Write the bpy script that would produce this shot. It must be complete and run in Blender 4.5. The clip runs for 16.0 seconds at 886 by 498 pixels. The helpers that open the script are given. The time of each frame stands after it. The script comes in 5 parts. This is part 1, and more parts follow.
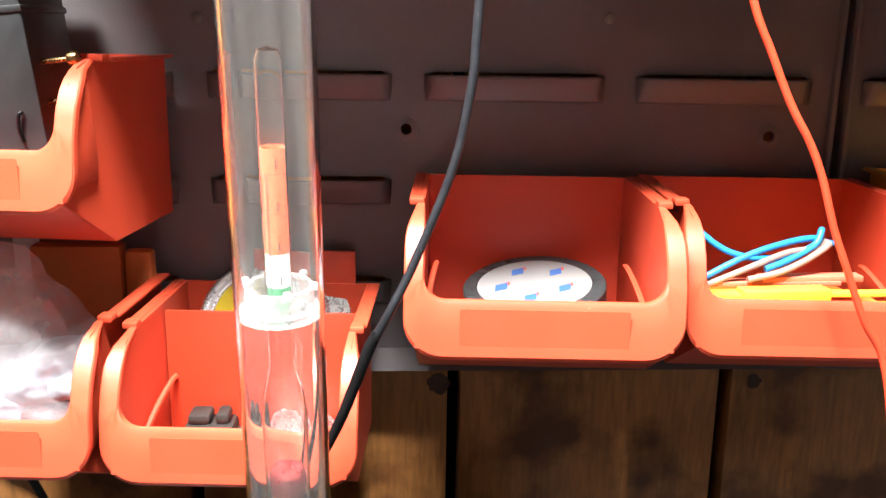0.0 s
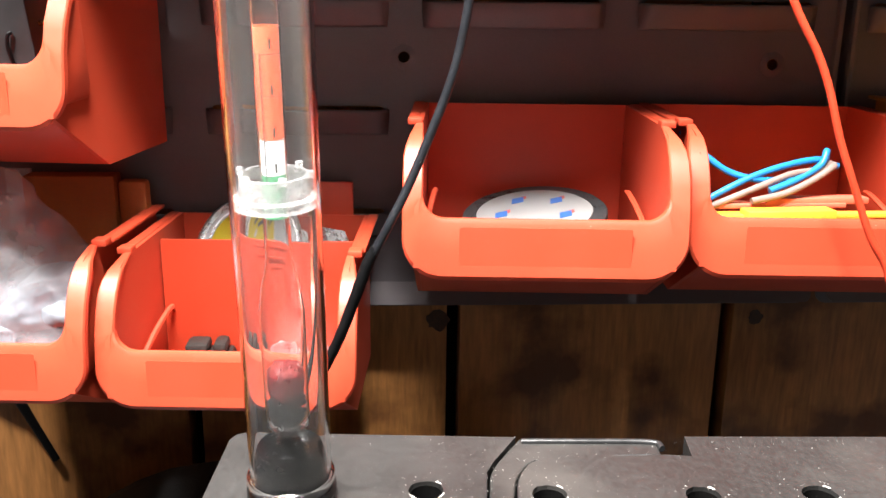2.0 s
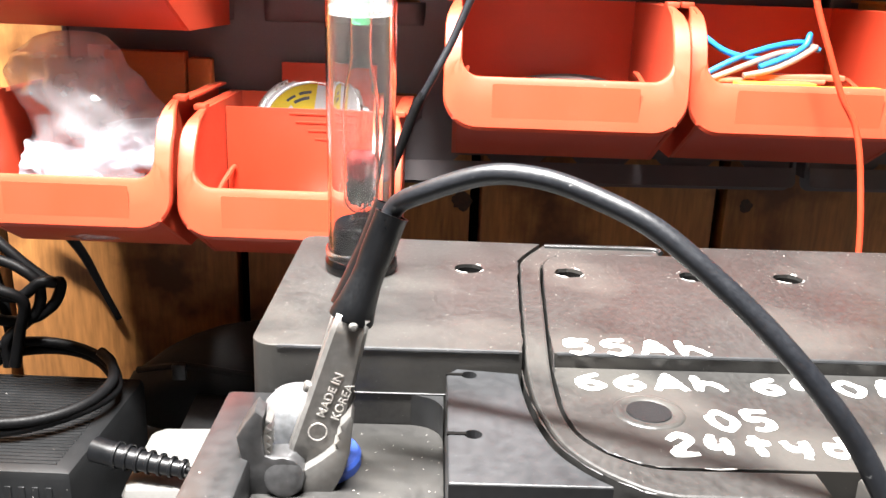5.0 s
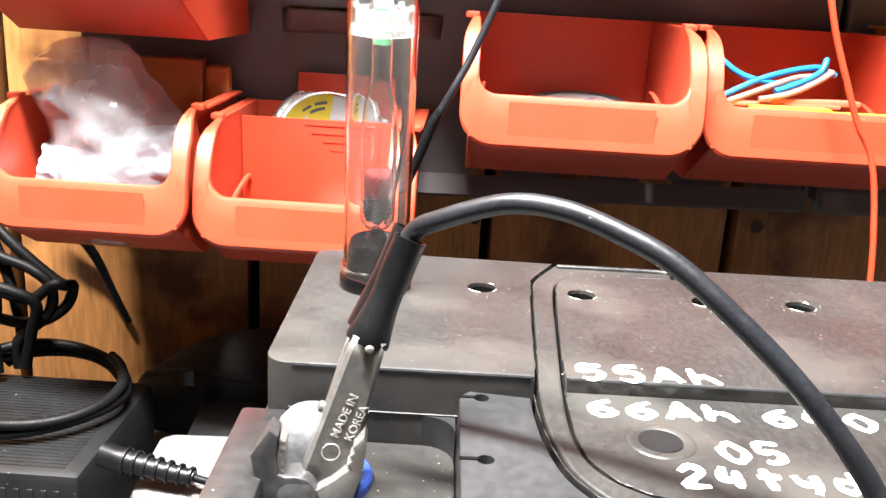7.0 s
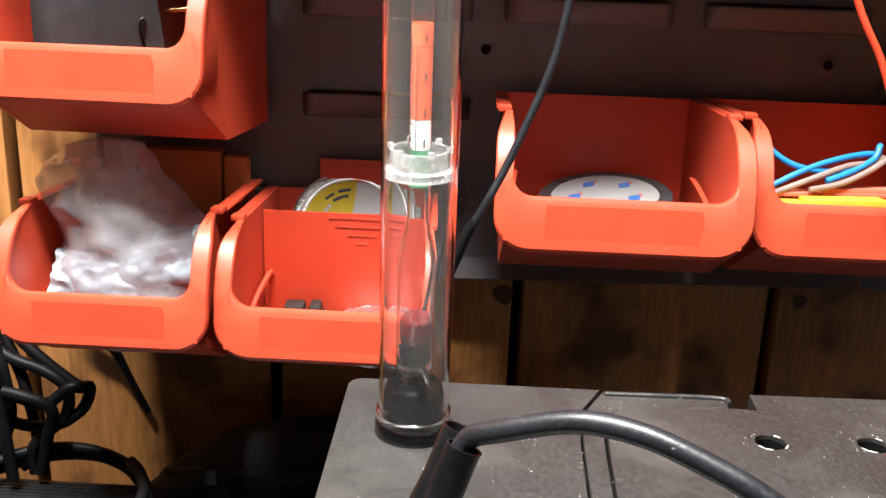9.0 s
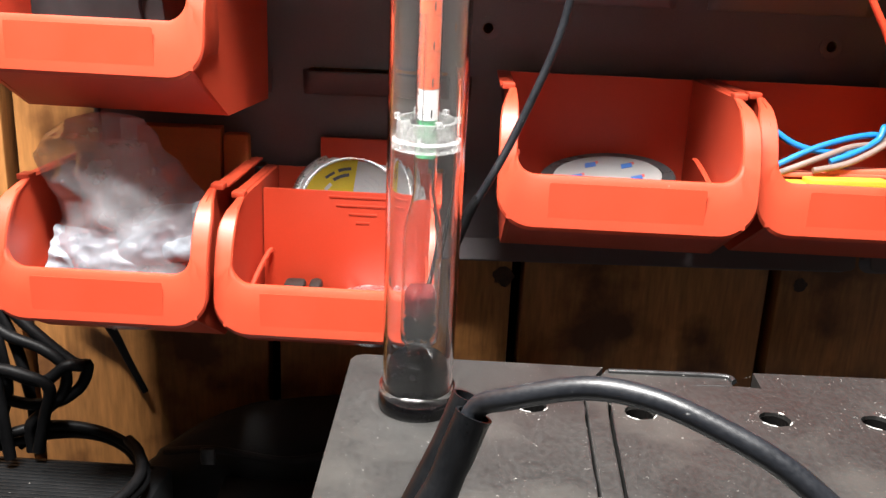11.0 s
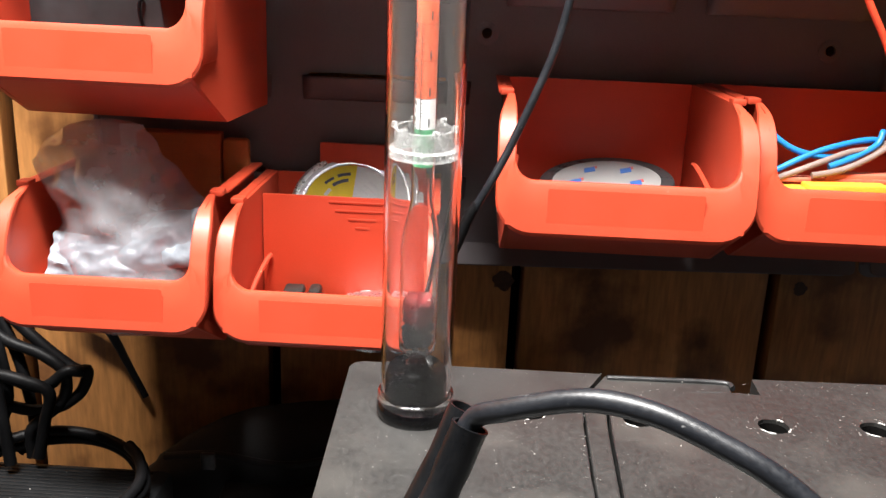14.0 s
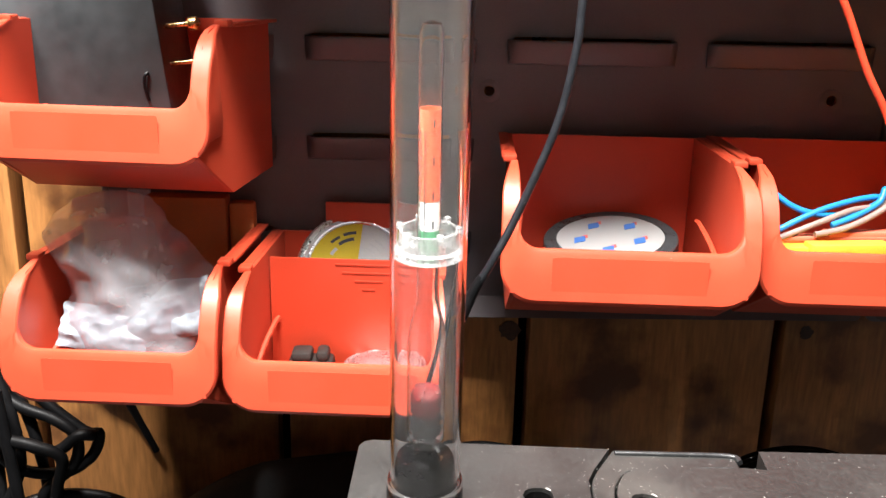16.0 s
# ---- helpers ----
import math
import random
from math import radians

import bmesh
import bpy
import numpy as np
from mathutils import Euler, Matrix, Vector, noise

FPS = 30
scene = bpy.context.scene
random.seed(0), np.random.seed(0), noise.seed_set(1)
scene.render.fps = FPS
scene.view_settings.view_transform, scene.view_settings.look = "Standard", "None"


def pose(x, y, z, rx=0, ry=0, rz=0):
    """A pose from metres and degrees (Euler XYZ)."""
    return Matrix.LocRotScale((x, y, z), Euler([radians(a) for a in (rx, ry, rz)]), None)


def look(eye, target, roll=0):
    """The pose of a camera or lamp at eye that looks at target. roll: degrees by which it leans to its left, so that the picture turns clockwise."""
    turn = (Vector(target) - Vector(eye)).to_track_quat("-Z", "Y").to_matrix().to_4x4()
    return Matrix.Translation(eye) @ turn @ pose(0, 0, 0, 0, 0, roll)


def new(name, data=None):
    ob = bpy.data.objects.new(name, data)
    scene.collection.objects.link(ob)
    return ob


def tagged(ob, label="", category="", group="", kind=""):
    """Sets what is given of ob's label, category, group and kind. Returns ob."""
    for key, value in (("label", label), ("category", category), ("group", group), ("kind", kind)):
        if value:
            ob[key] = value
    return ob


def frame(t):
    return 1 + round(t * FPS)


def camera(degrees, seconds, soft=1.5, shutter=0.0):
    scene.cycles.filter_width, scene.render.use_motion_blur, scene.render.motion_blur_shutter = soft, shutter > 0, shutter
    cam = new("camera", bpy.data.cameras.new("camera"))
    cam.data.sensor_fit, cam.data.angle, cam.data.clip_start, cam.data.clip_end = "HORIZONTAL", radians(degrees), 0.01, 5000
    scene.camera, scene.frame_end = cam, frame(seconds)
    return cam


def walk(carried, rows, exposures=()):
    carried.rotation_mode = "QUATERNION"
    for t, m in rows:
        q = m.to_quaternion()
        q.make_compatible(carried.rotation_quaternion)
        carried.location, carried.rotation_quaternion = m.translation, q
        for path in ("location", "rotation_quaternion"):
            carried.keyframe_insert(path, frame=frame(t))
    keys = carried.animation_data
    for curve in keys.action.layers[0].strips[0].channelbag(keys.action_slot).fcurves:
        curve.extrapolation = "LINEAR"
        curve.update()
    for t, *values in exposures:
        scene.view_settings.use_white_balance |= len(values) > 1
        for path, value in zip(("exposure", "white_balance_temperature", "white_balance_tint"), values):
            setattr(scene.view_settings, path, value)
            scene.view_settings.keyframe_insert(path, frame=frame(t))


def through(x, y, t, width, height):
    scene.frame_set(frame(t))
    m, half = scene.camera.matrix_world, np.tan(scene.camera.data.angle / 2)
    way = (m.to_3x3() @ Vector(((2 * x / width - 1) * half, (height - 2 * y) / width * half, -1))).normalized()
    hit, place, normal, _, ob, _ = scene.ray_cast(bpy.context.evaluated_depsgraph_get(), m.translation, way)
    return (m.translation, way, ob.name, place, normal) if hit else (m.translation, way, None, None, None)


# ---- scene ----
cam = camera(53.5, 16.0)
PATH = [
    (0, (0.0908, -0.4434, 0.0721), (0.2032, 1.4961, -0.4030), 0.95),
    (0.5, (0.0916, -0.4435, 0.0681), (0.2060, 1.4923, -0.4215), 0.71),
    (1, (0.0921, -0.4420, 0.0669), (0.2085, 1.4923, -0.4283), 0.74),
    (1.5, (0.0922, -0.4430, 0.0494), (0.2112, 1.4816, -0.4814), 0.62),
    (2, (0.0908, -0.4432, 0.0504), (0.2068, 1.4805, -0.4843), 0.73),
    (2.5, (0.0908, -0.4446, 0.0533), (0.2008, 1.4832, -0.4677), 0.68),
    (3, (0.0889, -0.4456, 0.0518), (0.2049, 1.4817, -0.4697), 0.69),
    (3.5, (0.0804, -0.4588, 0.0483), (0.1763, 1.4675, -0.4810), 0.97),
    (4, (0.0715, -0.4749, 0.0501), (0.1326, 1.4615, -0.4465), 1.14),
    (4.5, (0.0716, -0.4770, 0.0522), (0.1351, 1.4558, -0.4576), 1.54),
    (5, (0.0727, -0.5140, 0.0137), (0.1898, 1.3935, -0.5760), 1.99),
    (5.2, (0.0757, -0.5121, 0.0159), (0.1962, 1.3942, -0.5772), 2.12),
    (7.3, (0.0691, -0.5139, 0.0189), (0.1714, 1.3974, -0.5610), 3.51),
    (7.5, (0.0682, -0.5113, 0.0210), (0.1683, 1.4004, -0.5582), 3.37),
    (8, (0.0564, -0.4912, 0.0532), (0.1265, 1.4240, -0.5186), 2.20),
    (8.5, (0.0604, -0.4827, 0.0581), (0.1412, 1.4348, -0.5047), 2.13),
    (8.7, (0.0604, -0.4813, 0.0564), (0.1308, 1.4387, -0.4992), 2.10),
    (10.8, (0.0566, -0.4787, 0.0470), (0.1459, 1.4313, -0.5392), 2.54),
    (11, (0.0567, -0.4795, 0.0474), (0.1433, 1.4329, -0.5316), 2.65),
    (11.5, (0.0558, -0.4806, 0.0462), (0.1407, 1.4323, -0.5316), 2.88),
    (12, (0.0531, -0.4808, 0.0457), (0.1326, 1.4314, -0.5350), 2.87),
    (12.5, (0.0547, -0.4804, 0.0474), (0.1374, 1.4316, -0.5337), 2.92),
    (13, (0.0555, -0.4790, 0.0469), (0.1385, 1.4323, -0.5360), 2.72),
    (13.5, (0.0570, -0.4784, 0.0493), (0.1429, 1.4328, -0.5337), 2.62),
    (14, (0.0578, -0.4791, 0.0498), (0.1405, 1.4337, -0.5282), 2.50),
    (14.5, (0.0575, -0.4786, 0.0517), (0.1436, 1.4344, -0.5255), 2.54),
    (15, (0.0562, -0.4782, 0.0555), (0.1381, 1.4380, -0.5116), 2.44),
    (15.5, (0.0568, -0.4775, 0.0585), (0.1300, 1.4364, -0.5174), 2.09),
    (16, (0.0574, -0.4744, 0.0763), (0.1253, 1.4433, -0.4873), 1.30),
]
EXPOSURES = [(0, 1.63), (1, 1.46), (1.5, 1.22), (3, 1.12), (3.5, 1.07), (4, 1.69), (4.5, 2.09), (5, 1.86), (5.2, 1.83), (7.3, 1.76), (7.5, 1.71), (8, 0.99), (8.7, 0.74), (11, 0.69), (14, 0.64), (15, 0.74), (16, 0.94)]
walk(cam, [(t, look(eye, target, roll)) for t, eye, target, roll in PATH],
     exposures=EXPOSURES)

# ---- world, lights ----
world = bpy.data.worlds.new("world")
scene.world = world
world.use_nodes = True
world.node_tree.nodes["Background"].inputs[0].default_value = (0.5, 0.45, 0.4, 1)
world.node_tree.nodes["Background"].inputs[1].default_value = 0.01


def area_lamp(name, m, sx, sy, watts, colour):
    lamp = bpy.data.lights.new(name, "AREA")
    lamp.shape, lamp.size, lamp.size_y, lamp.energy, lamp.color = "RECTANGLE", sx, sy, watts, colour
    ob = new(name, lamp)
    ob.matrix_world = m
    return ob


area_lamp("bench_light", look((-0.06, -0.36, 0.62), (0.02, -0.13, 0.0)), 0.48, 0.045, 23.0, (1.0, 0.975, 0.945))
# soft fill added from overhead, no known lamp behind it
area_lamp("fill_light", look((0.05, -0.74, 1.25), (0.05, -0.25, -0.1)), 0.4, 0.3, 5.0, (1.0, 0.97, 0.935))


# ---- materials ----
def material(name, base, rough=0.5, metal=0.0, var=0.25, scale=60.0, fine=900.0, bump=0.15, depth=0.0004,
             specks=None, speck_scale=700.0, speck_cut=0.68, stain=None, stain_scale=25.0, stain_cut=0.55, coat=0.0, stretch=(1, 1, 1), spec=0.5):
    mat = bpy.data.materials.new(name)
    mat.use_nodes = True
    nt = mat.node_tree
    N, L = nt.nodes, nt.links
    p = N["Principled BSDF"]
    tc = N.new("ShaderNodeTexCoord")
    mp = N.new("ShaderNodeMapping")
    mp.inputs["Scale"].default_value = stretch
    L.new(tc.outputs["Object"], mp.inputs[0])
    n1 = N.new("ShaderNodeTexNoise")
    n1.inputs["Scale"].default_value, n1.inputs["Detail"].default_value = scale, 6
    n2 = N.new("ShaderNodeTexNoise")
    n2.inputs["Scale"].default_value, n2.inputs["Detail"].default_value = fine, 4
    L.new(mp.outputs[0], n1.inputs["Vector"])
    L.new(mp.outputs[0], n2.inputs["Vector"])
    add = N.new("ShaderNodeMath")
    add.operation = "ADD"
    L.new(n1.outputs[0], add.inputs[0])
    L.new(n2.outputs[0], add.inputs[1])
    mr = N.new("ShaderNodeMapRange")
    mr.inputs[1].default_value, mr.inputs[2].default_value = 0.65, 1.35
    mr.inputs[3].default_value, mr.inputs[4].default_value = 1 - var, 1 + var
    L.new(add.outputs[0], mr.inputs[0])
    mul = N.new("ShaderNodeVectorMath")
    mul.operation = "SCALE"
    mul.inputs[0].default_value = base
    L.new(mr.outputs[0], mul.inputs["Scale"])
    colour = mul.outputs[0]

    def over(colour, col, sc, cut, width, detail):
        nn = N.new("ShaderNodeTexNoise")
        nn.inputs["Scale"].default_value, nn.inputs["Detail"].default_value = sc, detail
        L.new(tc.outputs["Object"], nn.inputs["Vector"])
        r = N.new("ShaderNodeMapRange")
        r.inputs[1].default_value, r.inputs[2].default_value = cut, cut + width
        L.new(nn.outputs[0], r.inputs[0])
        mx = N.new("ShaderNodeMix")
        mx.data_type = "RGBA"
        L.new(r.outputs[0], mx.inputs[0])
        L.new(colour, mx.inputs[6])
        mx.inputs[7].default_value = (*col, 1)
        return mx.outputs[2]
    if stain:
        colour = over(colour, stain, stain_scale, stain_cut, 0.15, 5)
    if specks:
        colour = over(colour, specks, speck_scale, speck_cut, 0.06, 3)
    L.new(colour, p.inputs["Base Color"])
    rr = N.new("ShaderNodeMapRange")
    rr.inputs[1].default_value, rr.inputs[2].default_value = 0.6, 1.4
    rr.inputs[3].default_value, rr.inputs[4].default_value = max(0.03, rough - 0.1), min(1, rough + 0.12)
    L.new(add.outputs[0], rr.inputs[0])
    L.new(rr.outputs[0], p.inputs["Roughness"])
    p.inputs["Metallic"].default_value = metal
    p.inputs["Coat Weight"].default_value = coat
    p.inputs["Specular IOR Level"].default_value = spec
    bp = N.new("ShaderNodeBump")
    bp.inputs["Strength"].default_value, bp.inputs["Distance"].default_value = bump, depth
    L.new(add.outputs[0], bp.inputs["Height"])
    L.new(bp.outputs[0], p.inputs["Normal"])
    return mat


def glass(name, ior, tint=(1, 1, 1), rough=0.0):
    mat = bpy.data.materials.new(name)
    mat.use_nodes = True
    p = mat.node_tree.nodes["Principled BSDF"]
    p.inputs["Base Color"].default_value = (*tint, 1)
    p.inputs["Roughness"].default_value = rough
    p.inputs["IOR"].default_value = ior
    p.inputs["Transmission Weight"].default_value = 1.0
    return mat


def film(name, tint, haze, rough, stretch=(1, 1, 1), scale=90, clear=(0.97, 0.95, 0.95), bump=0.6, through=0.0, vary=1.0):
    """Thin clear plastic: mostly see-through, a little haze, glossy creases."""
    mat = bpy.data.materials.new(name)
    mat.use_nodes = True
    N, L = mat.node_tree.nodes, mat.node_tree.links
    p = N["Principled BSDF"]
    p.inputs["Base Color"].default_value = (*tint, 1)
    p.inputs["Roughness"].default_value = rough
    tr = N.new("ShaderNodeBsdfTransparent")
    tr.inputs[0].default_value = (*clear, 1)
    tc = N.new("ShaderNodeTexCoord")
    nz = N.new("ShaderNodeTexNoise")
    nz.inputs["Scale"].default_value, nz.inputs["Detail"].default_value = scale, 6
    mp = N.new("ShaderNodeMapping")
    mp.inputs["Scale"].default_value = stretch
    L.new(tc.outputs["Object"], mp.inputs[0])
    L.new(mp.outputs[0], nz.inputs["Vector"])
    mr = N.new("ShaderNodeMapRange")
    mr.inputs[1].default_value, mr.inputs[2].default_value = 0.3, 0.75
    mr.inputs[3].default_value, mr.inputs[4].default_value = haze * (1 - 0.6 * vary), haze * (1 + 0.7 * vary)
    L.new(nz.outputs[0], mr.inputs[0])
    mix = N.new("ShaderNodeMixShader")
    L.new(mr.outputs[0], mix.inputs[0])
    L.new(tr.outputs[0], mix.inputs[1])
    body = p.outputs[0]
    if through:
        tl, mx = N.new("ShaderNodeBsdfTranslucent"), N.new("ShaderNodeMixShader")
        tl.inputs[0].default_value = (*tint, 1)
        mx.inputs[0].default_value = through
        L.new(p.outputs[0], mx.inputs[1])
        L.new(tl.outputs[0], mx.inputs[2])
        body = mx.outputs[0]
    L.new(body, mix.inputs[2])
    bp = N.new("ShaderNodeBump")
    bp.inputs["Strength"].default_value, bp.inputs["Distance"].default_value = bump, 0.002
    L.new(nz.outputs[0], bp.inputs["Height"])
    L.new(bp.outputs[0], p.inputs["Normal"])
    L.new(mix.outputs[0], N["Material Output"].inputs[0])
    return mat


RED = material("red_plastic", (0.49, 0.055, 0.0225), 0.45, spec=0.55, coat=0.0, var=0.06, scale=35, fine=1500, bump=0.06, specks=(0.663, 0.468, 0.39), speck_scale=330, speck_cut=0.79, stain=(0.5148, 0.04836, 0.02028), stain_scale=18, stain_cut=0.62)
RED_LABEL = material("red_plastic_matt", (0.485, 0.054, 0.021), 0.45, spec=0.55, var=0.05, scale=40, fine=1500, bump=0.05)
DIVIDER = material("red_divider_plastic", (0.4212, 0.039, 0.01482), 0.42, var=0.07, scale=30, fine=1200, bump=0.08)
YELLOWBIN = material("yellow_plastic", (0.585, 0.2574, 0.0234), 0.4, var=0.06)
BLUEBIN = material("blue_plastic", (0.0156, 0.0546, 0.312), 0.4, var=0.06)
PANEL = material("painted_sheet_steel", (0.122, 0.110, 0.116), 0.42, var=0.1, scale=20, fine=1400, bump=0.1, depth=0.0003, stain=(0.098, 0.086, 0.09), stain_scale=9, stain_cut=0.5)
WOOD = material("pine_board", (0.39, 0.1677, 0.04836), 0.55, var=0.4, scale=38, fine=420, bump=0.35, depth=0.0006, stain=(0.1326, 0.04836, 0.01404), stain_scale=21, stain_cut=0.49, stretch=(1, 1, 0.12))
KNOT = material("pine_knot", (0.055, 0.024, 0.010), 0.6, var=0.5, scale=180, fine=600, bump=0.3)
# near-black in place of the shade deep in holes and gaps
DARK = material("gap_shade", (0.003, 0.0027, 0.0025), 0.9, var=0.3, spec=0.08)
BENCH = material("bench_board", (0.0351, 0.03588, 0.039), 0.6, var=0.3, scale=25)
PLASTER = material("room_plaster", (0.3, 0.28, 0.26), 0.9, var=0.08, scale=6)
CONCRETE = material("concrete_floor", (0.25, 0.24, 0.23), 0.85, var=0.2, scale=9)
CASE = material("battery_plastic", (0.0235, 0.0229, 0.0221), 0.40, spec=0.4, var=0.35, scale=26, fine=650, bump=0.06, depth=0.0005,
                specks=(0.40, 0.385, 0.355), speck_scale=1100, speck_cut=0.725, stain=(0.043, 0.041, 0.038), stain_scale=22, stain_cut=0.5, stretch=(1, 0.6, 1))
CASE_LOW = material("battery_case_plastic", (0.0175, 0.0178, 0.0185), 0.36, var=0.25, scale=40, fine=300, bump=0.05, specks=(0.351, 0.3354, 0.312), speck_scale=700, speck_cut=0.745)
PLUGPLATE = material("battery_cover_plastic", (0.022, 0.0228, 0.0245), 0.38, var=0.25, scale=30, fine=300, bump=0.05, specks=(0.312, 0.3042, 0.2886), speck_scale=900, speck_cut=0.75)
FLASH = material("weld_flash", (0.429, 0.4134, 0.39), 0.35, var=0.5, scale=500, fine=2000, bump=0.5)
PAINT = material("white_marker_paint", (0.624, 0.6162, 0.5928), 0.55, var=0.12, scale=300)
RUBBER = material("black_rubber", (0.0042, 0.0046, 0.0054), 0.36, spec=0.32, var=0.3, scale=120, fine=1500, bump=0.08)
FOOT = material("glossy_black_rubber", (0.0016, 0.0016, 0.0019), 0.2, spec=0.4, var=0.3, scale=120, fine=600, bump=0.06)
CABLE = material("black_cable_sheath", (0.0078, 0.00897, 0.0117), 0.40, var=0.25, scale=90, fine=900, bump=0.15, specks=(0.156, 0.156, 0.156), speck_scale=380, speck_cut=0.72)
LOOSE_CABLE = material("matt_black_cable", (0.0034, 0.0034, 0.0038), 0.5, var=0.3, scale=120, spec=0.15)
CHARGER = material("black_abs", (0.0058, 0.0062, 0.0068), 0.5, spec=0.3, var=0.3, scale=60, fine=1800, bump=0.3, specks=(0.39, 0.3744, 0.351), speck_scale=600, speck_cut=0.735)
STEEL = material("zinc_plated_steel", (0.18, 0.175, 0.168), 0.38, 0.5, var=0.2, scale=70, fine=500, bump=0.07, stain=(0.17, 0.158, 0.145), stain_scale=90)
DARKSTEEL = material("blackened_steel", (0.0702, 0.0702, 0.07254), 0.4, 0.6, var=0.3, scale=120, fine=500, bump=0.08, specks=(0.39, 0.39, 0.3744), speck_scale=500, speck_cut=0.72)
LEAD = material("lead_terminal", (0.14, 0.145, 0.152), 0.55, 0.4, var=0.25, scale=150, fine=600, bump=0.12)
BLUE_RING = material("blue_ring_plastic", (0.0273, 0.0702, 0.3276), 0.45, var=0.2)
WIRE_RED = material("red_wire_sheath", (0.5616, 0.0468, 0.01716), 0.4, var=0.12, specks=(0.234, 0.039, 0.0234), speck_scale=300, speck_cut=0.7)
WIRE_BLUE = material("blue_wire_sheath", (0.015, 0.2, 0.52), 0.35, var=0.08)
WIRE_BROWN = material("grey_brown_wire_sheath", (0.234, 0.1716, 0.1482), 0.4, var=0.12)
STRIP_Y = material("yellow_strip", (0.702, 0.351, 0.0312), 0.5, var=0.12)
STRIP_O = material("orange_strip", (0.663, 0.156, 0.0234), 0.5, var=0.12)
STRIP_P = material("pink_strip", (0.585, 0.1326, 0.078), 0.5, var=0.12)
CARD = material("orange_cardboard", (0.3588, 0.0975, 0.0156), 0.7, var=0.12, scale=50)
PALEBLUE = material("pale_blue_paper", (0.39, 0.4524, 0.507), 0.7, var=0.08)
TAPE = material("black_tape", (0.034, 0.037, 0.039), 0.30, var=0.2, stretch=(1, 1, 14))
WHITE = material("white_paper", (0.30, 0.297, 0.294), 0.5, var=0.05, scale=200)
LOGO_BLUE = material("blue_print", (0.039, 0.1248, 0.39), 0.5, var=0.05)
LOGO_RED = material("red_print", (0.546, 0.0936, 0.078), 0.5, var=0.05)
CONNECTOR = material("dark_grey_connector_plastic", (0.022, 0.019, 0.017), 0.5, var=0.3, scale=150, fine=900, bump=0.2, spec=0.3)
GREYLABEL = material("grey_label", (0.30, 0.295, 0.30), 0.35, var=0.06, bump=0.03, spec=0.3)
YELLOW = material("yellow_label", (0.40, 0.30, 0.006), 0.5, var=0.08, spec=0.15, bump=0.03)
INK = material("black_ink", (0.0156, 0.0156, 0.0156), 0.6, var=0.1)
TIN = material("tin_plate", (0.62, 0.62, 0.63), 0.28, 0.92, var=0.12, scale=90, bump=0.03)
BOXGREY = material("dark_grey_housing", (0.036, 0.0395, 0.042), 0.42, var=0.25, scale=22, fine=160, bump=0.08, specks=(0.39, 0.39, 0.39), speck_scale=130, speck_cut=0.76, stain=(0.062, 0.067, 0.071), stain_scale=24, stain_cut=0.52)
BRASS = material("brass", (0.585, 0.39, 0.1716), 0.25, 1.0, var=0.2)
GLASS = glass("clear_glass", 1.47)


WET = film("wet_cloudy_film", (0.8, 0.78, 0.75), 0.016, 0.3, (1, 1, 0.05), 260, (1, 1, 1), 0.2)
# pale upright streaks stand in for reflections along the upper tube
STREAK_HAZE = film("streak_reflection_film", (0.85, 0.83, 0.8), 0.022, 0.3, (1, 1, 0.04), 300, (1, 1, 1), 0.2)
CLEARPLASTIC = film("frosted_clear_plastic", (0.29, 0.29, 0.286), 0.46, 0.15, (1, 1, 1), 400, (1, 1, 1), 0.1)
ORANGE_PAPER = material("orange_scale_paper", (0.429, 0.0663, 0.0234), 0.5, var=0.04)
WHITE_PAPER = material("white_scale_paper", (0.4836, 0.4836, 0.4758), 0.5, var=0.03)
GREEN_PAPER = material("green_scale_paper", (0.035, 0.19, 0.08), 0.5, var=0.04)
RED_WAX = material("dark_red_wax", (0.055, 0.0035, 0.0035), 0.1, var=0.4, scale=500, bump=0.9, depth=0.0008, coat=0.6)
SHOT = material("lead_shot", (0.00312, 0.00351, 0.0039), 0.2, 0.0, spec=0.3, var=0.4, scale=600, bump=0.8, depth=0.001)


